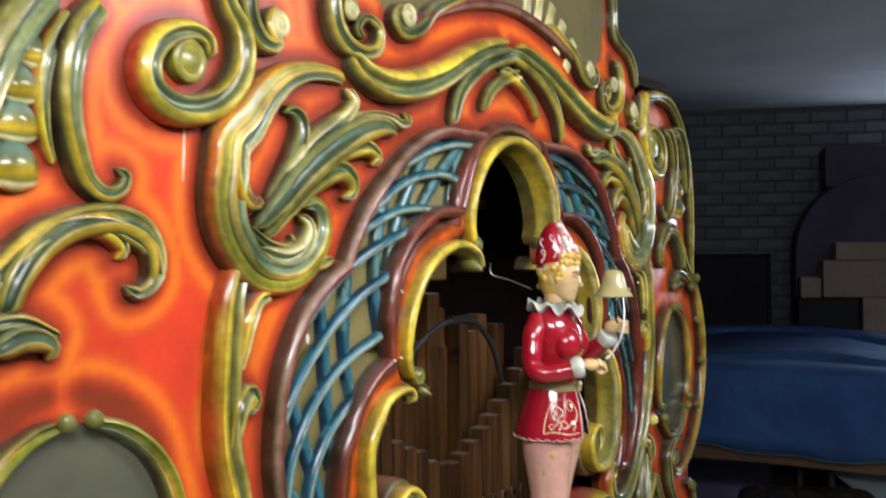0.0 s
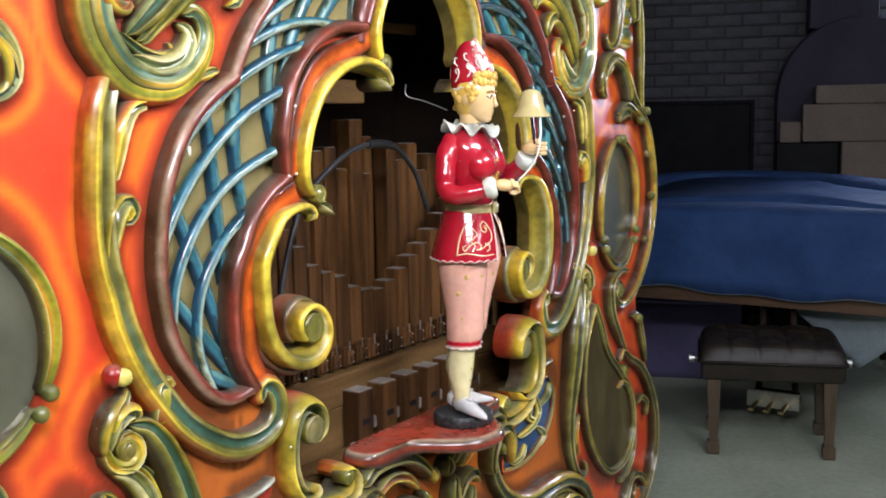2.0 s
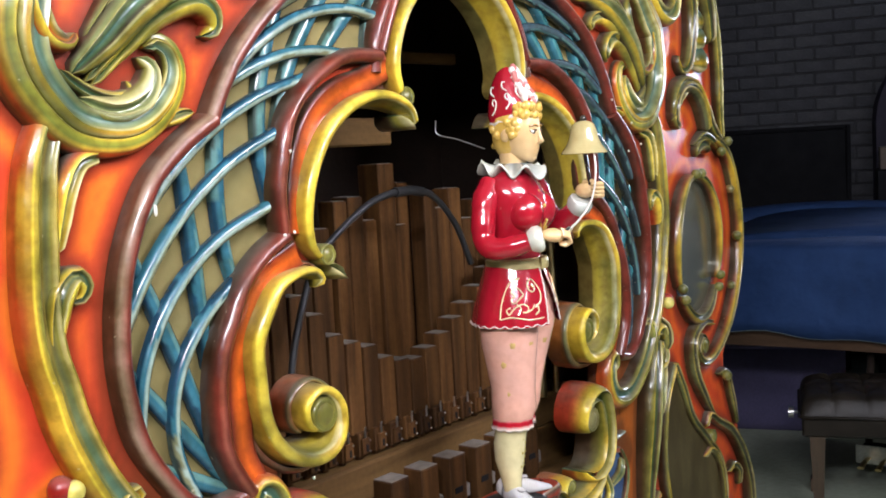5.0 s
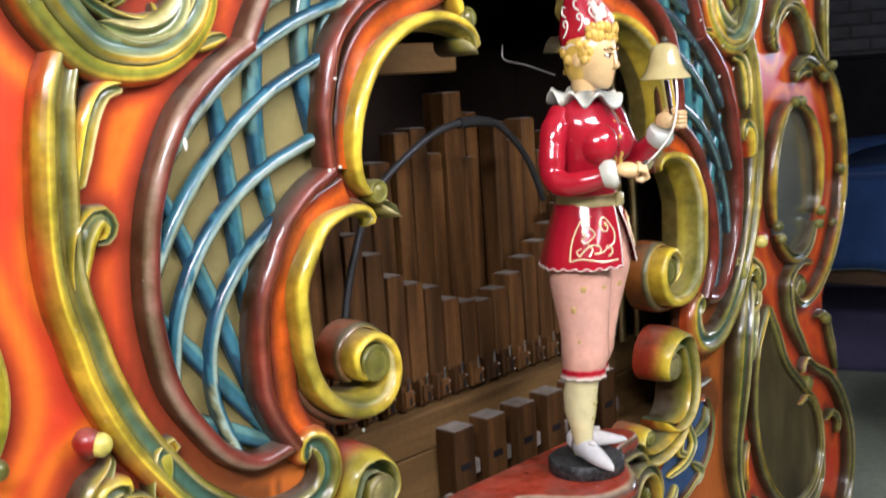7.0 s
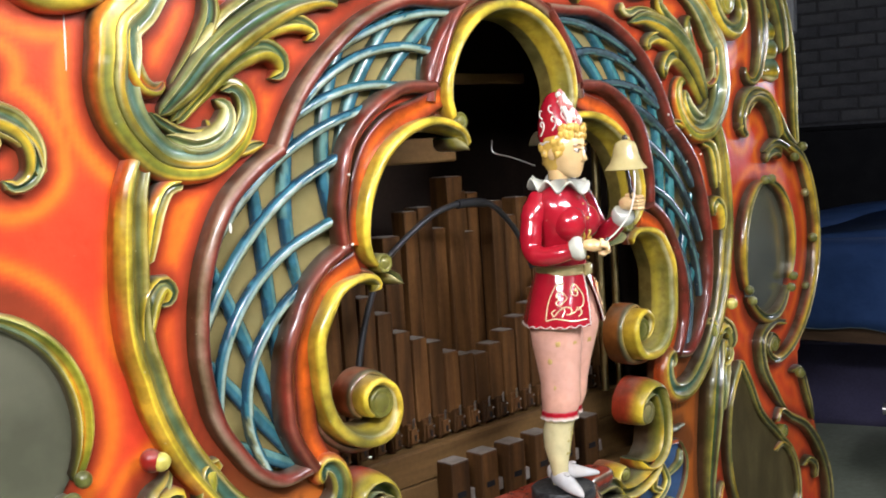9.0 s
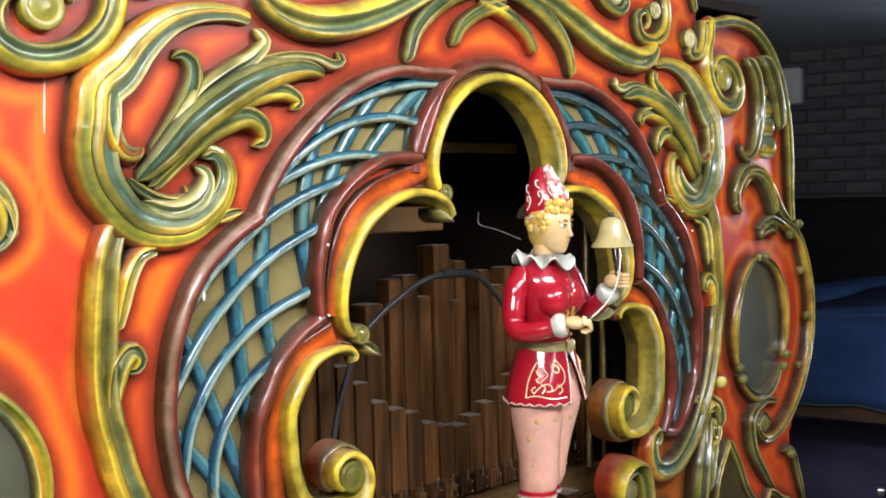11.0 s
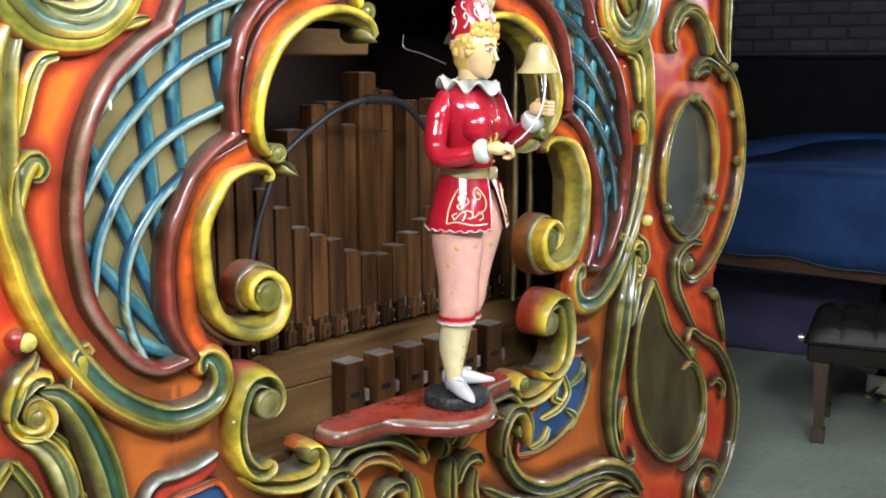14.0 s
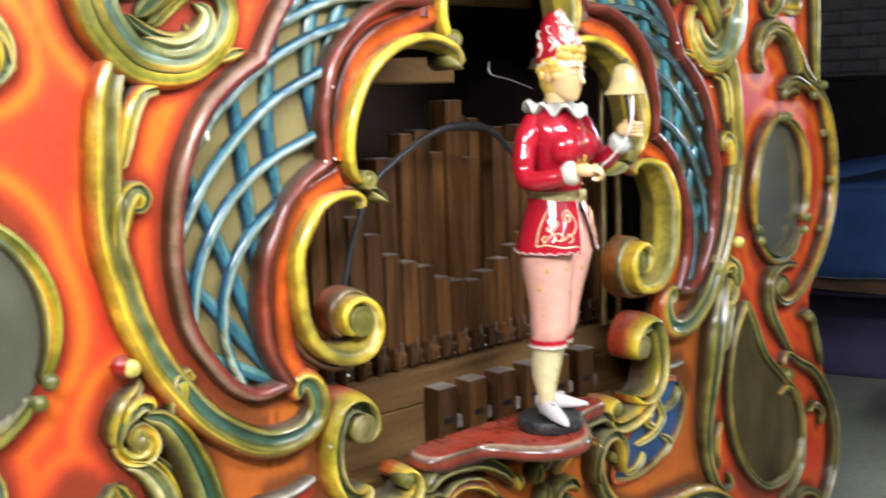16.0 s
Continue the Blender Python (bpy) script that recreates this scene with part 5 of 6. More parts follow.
# legs: stocking, breeches, garter and pointed shoe, one a step behind the other
for ax, ay, hx, hy, turn in ((-0.026, 0.0, -0.024, 0.006, -30), (0.016, 0.025, 0.026, -0.008, 48)):
    def limb(z):
        t = max(0.0, (z - 0.80) / 0.32) ** 1.5
        return ax + (hx - ax) * t, ay + (hy - ay) * t
    f.loft([oval(limb(z)[0], limb(z)[1] + o, z, a, b, 20) for z, a, b, o in ((0.781, 0.0145, 0.017, 0.0), (0.797, 0.0145, 0.016, 0.0), (0.825, 0.0185, 0.020, 0.003), (0.858, 0.0245, 0.028, 0.006), (0.890, 0.0270, 0.030, 0.005), (0.915, 0.0275, 0.029, 0.0), (0.930, 0.0285, 0.030, -0.002))], HOSE)
    f.loft([oval(limb(z)[0], limb(z)[1] + o, z, a, b, 24, 0, w, 7) for z, a, b, o, w in ((0.930, 0.031, 0.033, -0.002, 0.02), (0.938, 0.035, 0.037, -0.004, 0.05), (0.958, 0.037, 0.041, -0.006, 0.025), (0.99, 0.037, 0.041, -0.005, 0.012), (1.03, 0.041, 0.046, -0.002, 0.012), (1.07, 0.047, 0.052, 0.0, 0.008), (1.11, 0.051, 0.055, 0.0, 0.0), (1.15, 0.036, 0.044, 0.0, 0.0), (1.18, 0.024, 0.030, 0.0, 0.0))], PINK)
    cx, cy = limb(0.928)
    f.loft([oval(cx, cy - 0.002, z, a, a + 0.003, 48, 0, w, 12) for z, a, w in ((0.916, 0.0335, 0.05), (0.919, 0.036, 0.05), (0.926, 0.034, 0.02), (0.932, 0.0345, 0.02), (0.936, 0.033, 0.0))], [WHT, WHT, COAT, COAT, (0.6, 0.25, 0.25)])
    for k in range(9):                              # gilt clocks up the side of the stocking
        z = 0.838 + 0.0085 * k
        c, q = limb(z), float(np.interp(z, [0.825, 0.858, 0.890, 0.915], [0.0185, 0.0245, 0.0270, 0.0275]))
        for a in ((-1.75, -1.45, -1.15) if k % 3 == 1 else (-1.45,)):
            f.ball((c[0] + q * 0.97 * math.cos(a), c[1] + 0.005 + q * 1.06 * math.sin(a), z), (0.0028, 0.0028, 0.0036), (0.50, 0.40, 0.12), 6, 4)
    foot = Shape()
    rings = []
    for yy, hw, hh, zz in ((0.026, 0.006, 0.012, 0.020), (0.020, 0.013, 0.020, 0.018), (0.004, 0.0165, 0.024, 0.018), (-0.018, 0.0175, 0.021, 0.016), (-0.042, 0.0175, 0.015, 0.012), (-0.062, 0.014, 0.010, 0.009), (-0.080, 0.006, 0.006, 0.006), (-0.085, 0.002, 0.003, 0.005)):
        rings.append([(hw * math.cos(a), yy, zz + hh * math.sin(a) * (1.0 if math.sin(a) > 0 else 0.72)) for a in (2 * math.pi * q / 16 for q in range(16))])
    foot.loft(rings, SHOE)
    foot.ball((0, -0.026, 0.034), (0.007, 0.010, 0.004), (0.56, 0.54, 0.56), 10, 6)
    add(f, foot, pose(ax, ay, 0.7722, 0, 0, turn))
    for a, z, sz in ((-2.6, 1.075, 0.010), (-2.1, 1.03, 0.009), (-2.75, 0.985, 0.011), (-1.85, 1.075, 0.011), (-2.0, 0.965, 0.010), (-3.0, 1.04, 0.009)):
        c = limb(z)
        r = float(np.interp(z, [0.962, 0.99, 1.03, 1.07, 1.11], [0.037, 0.037, 0.041, 0.047, 0.051])) - sz * 0.80
        f.ball((c[0] + r * math.cos(a), c[1] + r * 1.09 * math.sin(a), z), (sz, sz, sz * 1.2), (0.58, 0.38, 0.14), 8, 6)

# coat skirt, split at the front, with an inner face
HEM, WAIST = 1.106, 1.212


def skirt(a, z, inner=0.0):
    """A place on the skirt: turn from the figure's left in degrees, and height."""
    t = (z - HEM) / (WAIST - HEM)
    fold = 0.0022 * (1 - t) * math.sin(7 * radians(a) + 0.6)
    r = 0.086 - 0.026 * t ** 1.25 + fold - inner
    return (math.cos(radians(a)) * r, 0.002 + math.sin(radians(a)) * (r - 0.006), z)


coat = Shape()          # skirt, bodice and ruff, turned on the hips
rows, cols = [], []
for z, inner, c in ((HEM + 0.004, 0.006, MAR), (HEM, 0.003, MAR), (HEM + 0.0008, 0.0, COAT), *((HEM + 0.106 * k / 7, 0.0, COAT) for k in range(1, 8))):
    t = (z - HEM) / 0.106
    a0, a1 = -106 + 6 * t, -66 - 30 * t
    rows.append([skirt(a1 + (360 + a0 - a1) * k / 47, z, inner) for k in range(48)])
    cols.append(c)
rows = [[skirt(-66 - 30 * ((r[0][2] - HEM) / 0.106) + (360 - 40 + 36 * ((r[0][2] - HEM) / 0.106)) * k / 47, r[0][2], 0.006) for k in range(48)] for r in reversed(rows[3:])] + rows
coat.grid(rows, [MAR] * 7 + cols)
coat.loft([oval(0, 0, z, a, b, 32) for z, a, b in ((1.204, 0.056, 0.051), (1.207, 0.0605, 0.0555), (1.222, 0.0590, 0.0540), (1.225, 0.055, 0.050))], (0.50, 0.42, 0.20))
coat.box((-0.013, -0.0605, 1.203), (0.013, -0.050, 1.227), (0.46, 0.38, 0.17), 0.003)
coat.loft([oval(0, o, z, a * 0.94, b * 0.95, 32) for z, a, b, o in ((1.215, 0.053, 0.049, 0), (1.235, 0.0515, 0.047, -0.001), (1.26, 0.055, 0.049, -0.003), (1.285, 0.062, 0.054, -0.006), (1.31, 0.068, 0.058, -0.008), (1.335, 0.071, 0.056, -0.005), (1.355, 0.070, 0.048, -0.001), (1.372, 0.058, 0.040, 0.0), (1.386, 0.036, 0.034, 0.0))], COAT)
for s in (-1, 1):
    coat.ball((0.028 * s, -0.036, 1.307), (0.034, 0.034, 0.036), COAT, 22, 14)
# arms: the right across the waist, the left raised with the bell
RIGHT = curve([(-0.046, 0.020, 1.362), (-0.066, 0.022, 1.335), (-0.080, 0.022, 1.295), (-0.086, 0.018, 1.262), (-0.090, 0.0, 1.249), (-0.083, -0.034, 1.252), (-0.073, -0.066, 1.260)], 0.008)
f.tube(RIGHT, [r * (1 + 0.06 * math.sin(k * 1.9) * math.sin(k * 0.7)) for k, r in enumerate(np.interp(np.linspace(0, 1, len(RIGHT)), [0, 0.15, 0.4, 0.6, 0.8, 1], [0.019, 0.0235, 0.022, 0.021, 0.0185, 0.0165]))], COAT, 18)
f.tube([(-0.074, -0.062, 1.259), (-0.070, -0.072, 1.262), (-0.067, -0.080, 1.264), (-0.065, -0.085, 1.265)], [0.018, 0.024, 0.023, 0.018], RUFF, 20)
LEFT = curve([(0.050, -0.016, 1.362), (0.074, -0.018, 1.330), (0.090, -0.030, 1.292), (0.090, -0.048, 1.276), (0.084, -0.078, 1.294), (0.081, -0.090, 1.305)], 0.008)
f.tube(LEFT, list(np.interp(np.linspace(0, 1, len(LEFT)), [0, 0.15, 0.5, 1], [0.022, 0.027, 0.024, 0.018])), COAT, 18)
f.tube([(0.082, -0.087, 1.301), (0.080, -0.095, 1.310), (0.079, -0.102, 1.318), (0.078, -0.104, 1.322)], [0.018, 0.024, 0.023, 0.018], RUFF, 20)
for m, mirror in ((pose(-0.058, -0.100, 1.268, 10, -20, 30), 1), (pose(0.078, -0.112, 1.337, 0, 90, 8), -1)):
    hand_part = Shape()
    hand_part.ball((0, 0, 0), (0.015, 0.021, 0.012), SKIN, 14, 9)
    for k in range(4):
        x = mirror * (-0.0105 + 0.007 * k)
        hand_part.tube([(x, -0.012, 0.007), (x, -0.025, 0.005), (x, -0.030, -0.004), (x, -0.022, -0.012), (x, -0.012, -0.011)], [0.0046, 0.0048, 0.0046, 0.0042, 0.003], SKIN, 8)
    hand_part.tube([(mirror * 0.014, 0.004, 0.0), (mirror * 0.017, -0.010, -0.004), (mirror * 0.010, -0.022, -0.009)], [0.0055, 0.005, 0.004], SKIN, 8)
    add(f, hand_part, m)
# bell on its handle, and the striker
BELL = (0.066, -0.116)
BELLC = (0.46, 0.39, 0.19)
f.tube([(0.078, -0.122, 1.322), (0.074, -0.120, 1.358), (BELL[0], BELL[1], 1.412)], 0.0042, (0.03, 0.024, 0.02), 8)
f.loft([oval(*BELL, z, r, r, 28) for z, r in ((1.4075, 0.034), (1.4035, 0.0405), (1.4045, 0.0425), (1.409, 0.0400), (1.418, 0.0325), (1.432, 0.0265), (1.446, 0.0235), (1.456, 0.020), (1.461, 0.012), (1.4625, 0.004))], BELLC)
f.ball((BELL[0], BELL[1], 1.466), (0.0065, 0.0065, 0.007), (0.05, 0.045, 0.04), 10, 6)
f.tube(curve([(-0.044, -0.118, 1.272), (-0.024, -0.132, 1.288), (0.008, -0.146, 1.320), (0.034, -0.147, 1.362), (0.046, -0.142, 1.402), (0.050, -0.136, 1.424)], 0.012), 0.0018, (0.72, 0.66, 0.58), 6)
f.tube([(-0.052, -0.110, 1.266), (-0.036, -0.122, 1.279)], 0.0036, (0.03, 0.025, 0.02), 8)
# pleated ruff and neck
frill = []
# last figure dims the cloth: shade towards the neck and underneath, in its colour
for r, lift, amp, c in ((0.028, 0.010, 0.0, 0.35), (0.040, 0.004, 0.004, 0.6), (0.052, 0.0, 0.008, 0.9), (0.061, 0.002, 0.0105, 1.0), (0.063, -0.001, 0.0105, 1.0), (0.061, -0.004, 0.0105, 0.55), (0.050, -0.006, 0.008, 0.4), (0.034, -0.006, 0.003, 0.3)):
    ring = []
    for k in range(120):
        a = 2 * math.pi * k / 120
        w = math.sin(8 * a + 0.8 * math.sin(2 * a + 0.5))
        q = r * (1 + 0.05 * math.sin(8 * a + 1.3) * (r > 0.045) + 0.05 * math.sin(3 * a))
        ring.append((q * math.cos(a), -0.002 + q * 0.95 * math.sin(a), 1.384 + lift + amp * w + 0.10 * max(0.0, r - 0.035) * math.sin(a) * 3))
    frill.append((ring, tuple(v * c for v in RUFF)))
coat.loft([r for r, _ in frill], [c for _, c in frill], caps=False)
f.loft([oval(0, -0.004, z, r, r, 18) for z, r in ((1.375, 0.027), (1.392, 0.024), (1.412, 0.024))], SKIN)
# head, built about its own upright axis and turned a little
h = Shape()
h.loft([oval(0, o, z, a, b, 28) for z, a, b, o in ((-0.045, 0.008, 0.008, -0.026), (-0.043, 0.017, 0.018, -0.018), (-0.034, 0.026, 0.030, -0.010), (-0.020, 0.032, 0.036, -0.006), (-0.004, 0.0355, 0.039, -0.003), (0.012, 0.037, 0.040, 0.0), (0.030, 0.035, 0.038, 0.002), (0.045, 0.026, 0.028, 0.004), (0.052, 0.012, 0.014, 0.004))], SKIN)
h.loft([[(0.0045 * math.cos(q) * w, y - 0.0015 + 0.0040 * math.sin(q) * w, z) for q in (2 * math.pi * k / 10 for k in range(10))] for y, z, w in ((-0.0385, 0.010, 0.6), (-0.0415, 0.000, 1.0), (-0.0455, -0.008, 1.35), (-0.0425, -0.0125, 1.2), (-0.037, -0.014, 0.8))], SKIN)
for s in (-1, 1):
    h.ball((0.0045 * s, -0.0395, -0.0105), (0.0035, 0.004, 0.003), SKIN, 8, 5)
    h.ball((0.0135 * s, -0.0365, 0.006), (0.0068, 0.0032, 0.0036), (0.70, 0.64, 0.54), 10, 6)
    h.ball((0.0135 * s, -0.0388, 0.0058), (0.0032, 0.0016, 0.0034), (0.05, 0.045, 0.04), 8, 5)
    h.tube([(0.007 * s, -0.0390, 0.0085), (0.0135 * s, -0.0392, 0.0098), (0.0215 * s, -0.0345, 0.007)], 0.0017, (0.12, 0.07, 0.03), 6)
    h.tube([(0.006 * s, -0.0400, 0.0155), (0.014 * s, -0.0390, 0.0185), (0.023 * s, -0.0335, 0.015)], 0.0019, (0.30, 0.17, 0.05), 6)
    h.ball((0.0365 * s, 0.004, -0.004), (0.005, 0.009, 0.012), SKIN, 10, 7)
h.tube([(-0.0075, -0.0365, -0.0225), (0, -0.0400, -0.0215), (0.0075, -0.0365, -0.0225)], [0.001, 0.0024, 0.001], (0.52, 0.12, 0.09), 8)
h.tube([(-0.006, -0.0360, -0.0255), (0, -0.0385, -0.0262), (0.006, -0.0360, -0.0255)], [0.001, 0.0026, 0.001], (0.56, 0.16, 0.12), 8)
h.ball((0, -0.033, -0.037), (0.009, 0.007, 0.007), SKIN, 10, 7)
h.loft([oval(0, 0.008, z, a, b, 28) for z, a, b in ((-0.038, 0.024, 0.022), (-0.026, 0.033, 0.031), (-0.004, 0.0385, 0.036), (0.024, 0.040, 0.039), (0.044, 0.032, 0.034))], HAIR)
random.seed(5)
for k in range(74):                                     # curls over the brow, temples and nape
    if k < 34:
        a, z, r = random.uniform(1.12, 1.88) * math.pi, random.uniform(0.030, 0.050), 0.0365
    elif k < 52:
        a, z, r = random.uniform(-0.15, 1.15) * math.pi, random.uniform(-0.040, 0.02), 0.039
    else:
        a, z, r = (random.uniform(1.0, 1.16) if k % 2 else random.uniform(1.84, 2.0)) * math.pi, random.uniform(0.0, 0.034), 0.037
    p = Vector((r * math.cos(a), 0.004 + r * math.sin(a), z))
    w = random.uniform(0.0055, 0.0085)
    tone = random.uniform(0.75, 1.1)
    h.ball(p, (w, w, w * 1.15), tuple(v * tone for v in HAIR), 8, 6)
# tall soft cap, its upturned brim peaked at the front and trimmed in white
cap = Shape()
rings, tones = [], []
for z, r, o, peak, c in ((-0.006, 0.040, 0.0, 0.2, MAR), (-0.007, 0.041, 0.0, 0.6, WHT), (-0.003, 0.0435, 0.0, 0.9, WHT), (0.002, 0.0440, 0.0, 0.8, COAT), (0.016, 0.044, 0.0, 0.4, COAT), (0.036, 0.039, -0.002, 0.2, COAT), (0.056, 0.033, -0.005, 0.0, COAT), (0.074, 0.026, -0.009, 0.0, COAT), (0.088, 0.017, -0.013, 0.0, COAT), (0.093, 0.005, -0.014, 0.0, COAT)):
    ring = []
    for k in range(32):
        a = 2 * math.pi * k / 32
        lift = 0.024 * peak * max(0.0, -math.sin(a)) ** 2
        ring.append((r * math.cos(a), o + (r + 0.4 * lift) * math.sin(a), z + lift))
    rings.append(ring)
    tones.append(c)
cap.loft(rings, tones)
for a0, s in ((205, 1), (240, -1), (285, 1), (320, -1), (165, 1)):
    for path in (((-9, 0.014), (2, 0.022), (8, 0.034), (2, 0.042), (-5, 0.036), (-1, 0.030)), ((4, 0.046), (-6, 0.054), (-2, 0.064), (6, 0.062))):
        cap.tube(curve([((0.0480 - 0.26 * max(0, v - 0.008)) * math.cos(radians(a0 + s * u)), -0.002 + (0.0478 - 0.24 * max(0, v - 0.008) + 0.001) * math.sin(radians(a0 + s * u)), v + 0.010 * max(0.0, -math.sin(radians(a0)))) for u, v in path], 0.004), 0.0016, WHT, 5)
brim = []
for k in range(65):
    a = 2 * math.pi * k / 64
    brim.append((0.0440 * math.cos(a), 0.0440 * math.sin(a) - 0.009 * max(0.0, -math.sin(a)) ** 2, -0.002 + 0.021 * max(0.0, -math.sin(a)) ** 2 + 0.0016 * math.sin(11 * a)))
cap.tube(brim, 0.0030, WHT, 6)
random.seed(8)
for k in range(22):                                     # ruffle of white and rose up the front
    t = k / 21
    a = radians(270 + 26 * math.sin(2.4 * k))
    q = 0.050 - 0.030 * t
    cap.ball((q * math.cos(a), q * math.sin(a) - 0.003 - 0.008 * t, 0.020 + 0.066 * t), (0.0075, 0.0065, 0.0085 + 0.002 * (k % 2)), WHT if k % 3 else (0.62, 0.20, 0.18), 9, 6)
add(h, cap, pose(0, 0.012, 0.025, -20, -8, 0) @ Matrix.Diagonal((0.86, 0.90, 0.90, 1)))
add(f, h, pose(0.004, -0.013, 1.447, 9, 0, -3) @ Matrix.Diagonal((0.98, 1.06, 1.06, 1)))
# painted scrolls on the coat


def stroke(path, r, colour):
    coat.tube(curve([skirt(a, z, -0.0006) for a, z in path], 0.004), r, colour, 5)


for base, flip_s in ((-139, 1), (-36, -1)):
    for path in (((-34, 1.122), (-33, 1.150), (-27, 1.175), (-18, 1.190), (-6, 1.192)), ((-33, 1.122), (-20, 1.126), (-8, 1.124), (6, 1.120), (26, 1.121)),
                 ((-14, 1.162), (-20, 1.170), (-14, 1.178), (-6, 1.172)), ((-14, 1.162), (-20, 1.156), (-14, 1.150), (-8, 1.157)), ((-6, 1.172), (-2, 1.164), (-8, 1.157)),
                 ((-22, 1.130), (-14, 1.142), (-4, 1.148), (4, 1.142), (2, 1.134), (-4, 1.134)), ((-22, 1.130), (-26, 1.138), (-20, 1.143)), ((-10, 1.130), (-6, 1.142), (-12, 1.148)), ((2, 1.134), (10, 1.138), (14, 1.146)),
                 ((14, 1.140), (24, 1.150), (26, 1.166), (20, 1.180), (12, 1.190), (5, 1.182), (8, 1.170), (15, 1.168), (17, 1.177), (12, 1.182)), ((17, 1.146), (20, 1.134), (14, 1.128))):
        stroke([(base + flip_s * u, z) for u, z in path], 0.0014, (0.82, 0.66, 0.40))
    stroke([(base + flip_s * 12, 1.176), (base + flip_s * 14, 1.178)], 0.004, GOLD)
# scalloped white trim along the hem and the slit
stroke([(-107 - 318 * k / 130, 1.1085 + 0.0022 * math.sin(k * 1.1)) for k in range(131)], 0.0011, WHT)
stroke([(-107.5 + 0.5 * math.sin(k * 1.4) + 5.6 * k / 36, 1.109 + 0.100 * k / 36) for k in range(37)], 0.0012, WHT)
stroke([(-64.5 - 29 * k / 36 + 0.5 * math.sin(k * 1.4), 1.109 + 0.100 * k / 36) for k in range(37)], 0.0012, WHT)
for k in range(5):                                      # buttons and gilt sprays on the bodice
    coat.ball((0.0, -0.052 - (0.006, 0.010, 0.013, 0.010, 0.0)[k], 1.238 + 0.026 * k), (0.0035, 0.003, 0.0035), GOLD, 8, 5)
for s in (-1, 1):
    for path in (((0.006, 1.262), (0.016, 1.268), (0.024, 1.276), (0.018, 1.283)), ((0.008, 1.256), (0.020, 1.257), (0.028, 1.263)), ((0.010, 1.270), (0.008, 1.280), (0.014, 1.287))):
        coat.tube(curve([(s * x, -0.052 - 0.30 * max(0, z - 1.255) + 0.25 * x, z) for x, z in path], 0.003), 0.0022, GOLD, 5)
add(f, coat, pose(0, 0, 0, 0, 0, -2))
f.v = [(x + 0.55 * 0.015 * min(1, max(0, (z - 0.80) / 0.38)), y - 0.836 * 0.015 * min(1, max(0, (z - 0.80) / 0.38)), z) for x, y, z in f.v]   # weight over the leading leg
STAND = pose(0.031, -0.050, 0.0, 0, 0, 10)
figure = f.obj("bell_ringer_statuette", FIGURE, None, m=STAND, smooth=45)
tagged(figure, "glossy painted bell-ringer statuette in red coat on the organ shelf", "statuette")
sh = Shape()
sh.loft([oval(NOSE[0], NOSE[1], z, r, r, 40) for z, r in ((0.7472, 0.063), (0.749, 0.065), (0.769, 0.065), (0.7718, 0.062))], (0.02, 0.02, 0.02))
base = sh.obj("statuette_base", DISC)
tagged(base, "round black base disc under the statuette", "base")
wire = Shape().tube(curve([(-0.012, 0.063, 1.478), (-0.012, 0.063, 1.455), (0.005, 0.030, 1.442), (0.026, -0.015, 1.422)], 0.006), 0.0014, (1, 1, 1), 6).obj("striker_wire", STEEL, organ, "bent steel wire")

# ---- grand piano under a blue sheet, with its bench ----
PIANO = pose(2.70, -0.03, 0, 0, 0, 0)          # keyboard side faces the organ's near end


def planform(grow):
    """Outline of the grand, keyboard edge at x = 0, tail towards +x."""
    pts = [(0, -0.66), (0, 0.3), (0, 1.25), (0.5, 1.28), (1.2, 1.26), (1.5, 1.08), (1.62, 0.72), (1.56, 0.35), (1.36, 0.02), (1.08, -0.32), (0.78, -0.56), (0.45, -0.66)]
    c = curve(pts + pts[:1], 0.06)
    mid = np.array((0.70, 0.25))
    return [tuple(mid + (p - mid) * (1 + grow / np.linalg.norm(p - mid))) for p in c]


piano = thing("grand_piano", "grand piano with brown case, hidden under a blue dust sheet", "piano")
sh = Shape()
sh.loft([[(x, y, z) for x, y in planform(g)] for z, g in ((0.545, -0.02), (0.55, 0.0), (0.93, 0.0), (0.94, -0.02))], (1, 1, 1))
sh.obj("case", PIANOWOOD, piano, m=PIANO, smooth=40)
for x, y in ((0.20, -0.455), (0.15, 1.12), (1.35, -0.1)):
    rings = [[(x + u * h, y + v * h, z) for u, v in ((-1, -0.9), (-0.9, -1), (0.9, -1), (1, -0.9), (1, 0.9), (0.9, 1), (-0.9, 1), (-1, 0.9))] for z, h in ((0.155, 0.036), (0.30, 0.043), (0.44, 0.051), (0.48, 0.056), (0.487, 0.064), (0.55, 0.066))]
    leg = Shape().loft(rings, (1, 1, 1)).obj("leg", DARKWOOD, piano, m=PIANO, smooth=30)
    Shape().box((x - 0.043, y - 0.043, 0.066), (x + 0.043, y + 0.043, 0.157), (1, 1, 1), 0.006).obj("ferrule", DARKWOOD, leg, m=PIANO, smooth=30)
    Shape().tube([(x - 0.012, y, 0.030), (x + 0.012, y, 0.030)], 0.030, (1, 1, 1), 16).obj("castor", STEEL, leg, m=PIANO)
    Shape().tube([(x, y, 0.058), (x, y, 0.068)], 0.018, (1, 1, 1), 12).obj("castor_stem", STEEL, leg, m=PIANO)
lyre = Shape().box((0.05, 0.02, 0.10), (0.12, 0.22, 0.16), (1, 1, 1), 0.006).obj("pedal_box", BLACK, piano, m=PIANO, smooth=False)
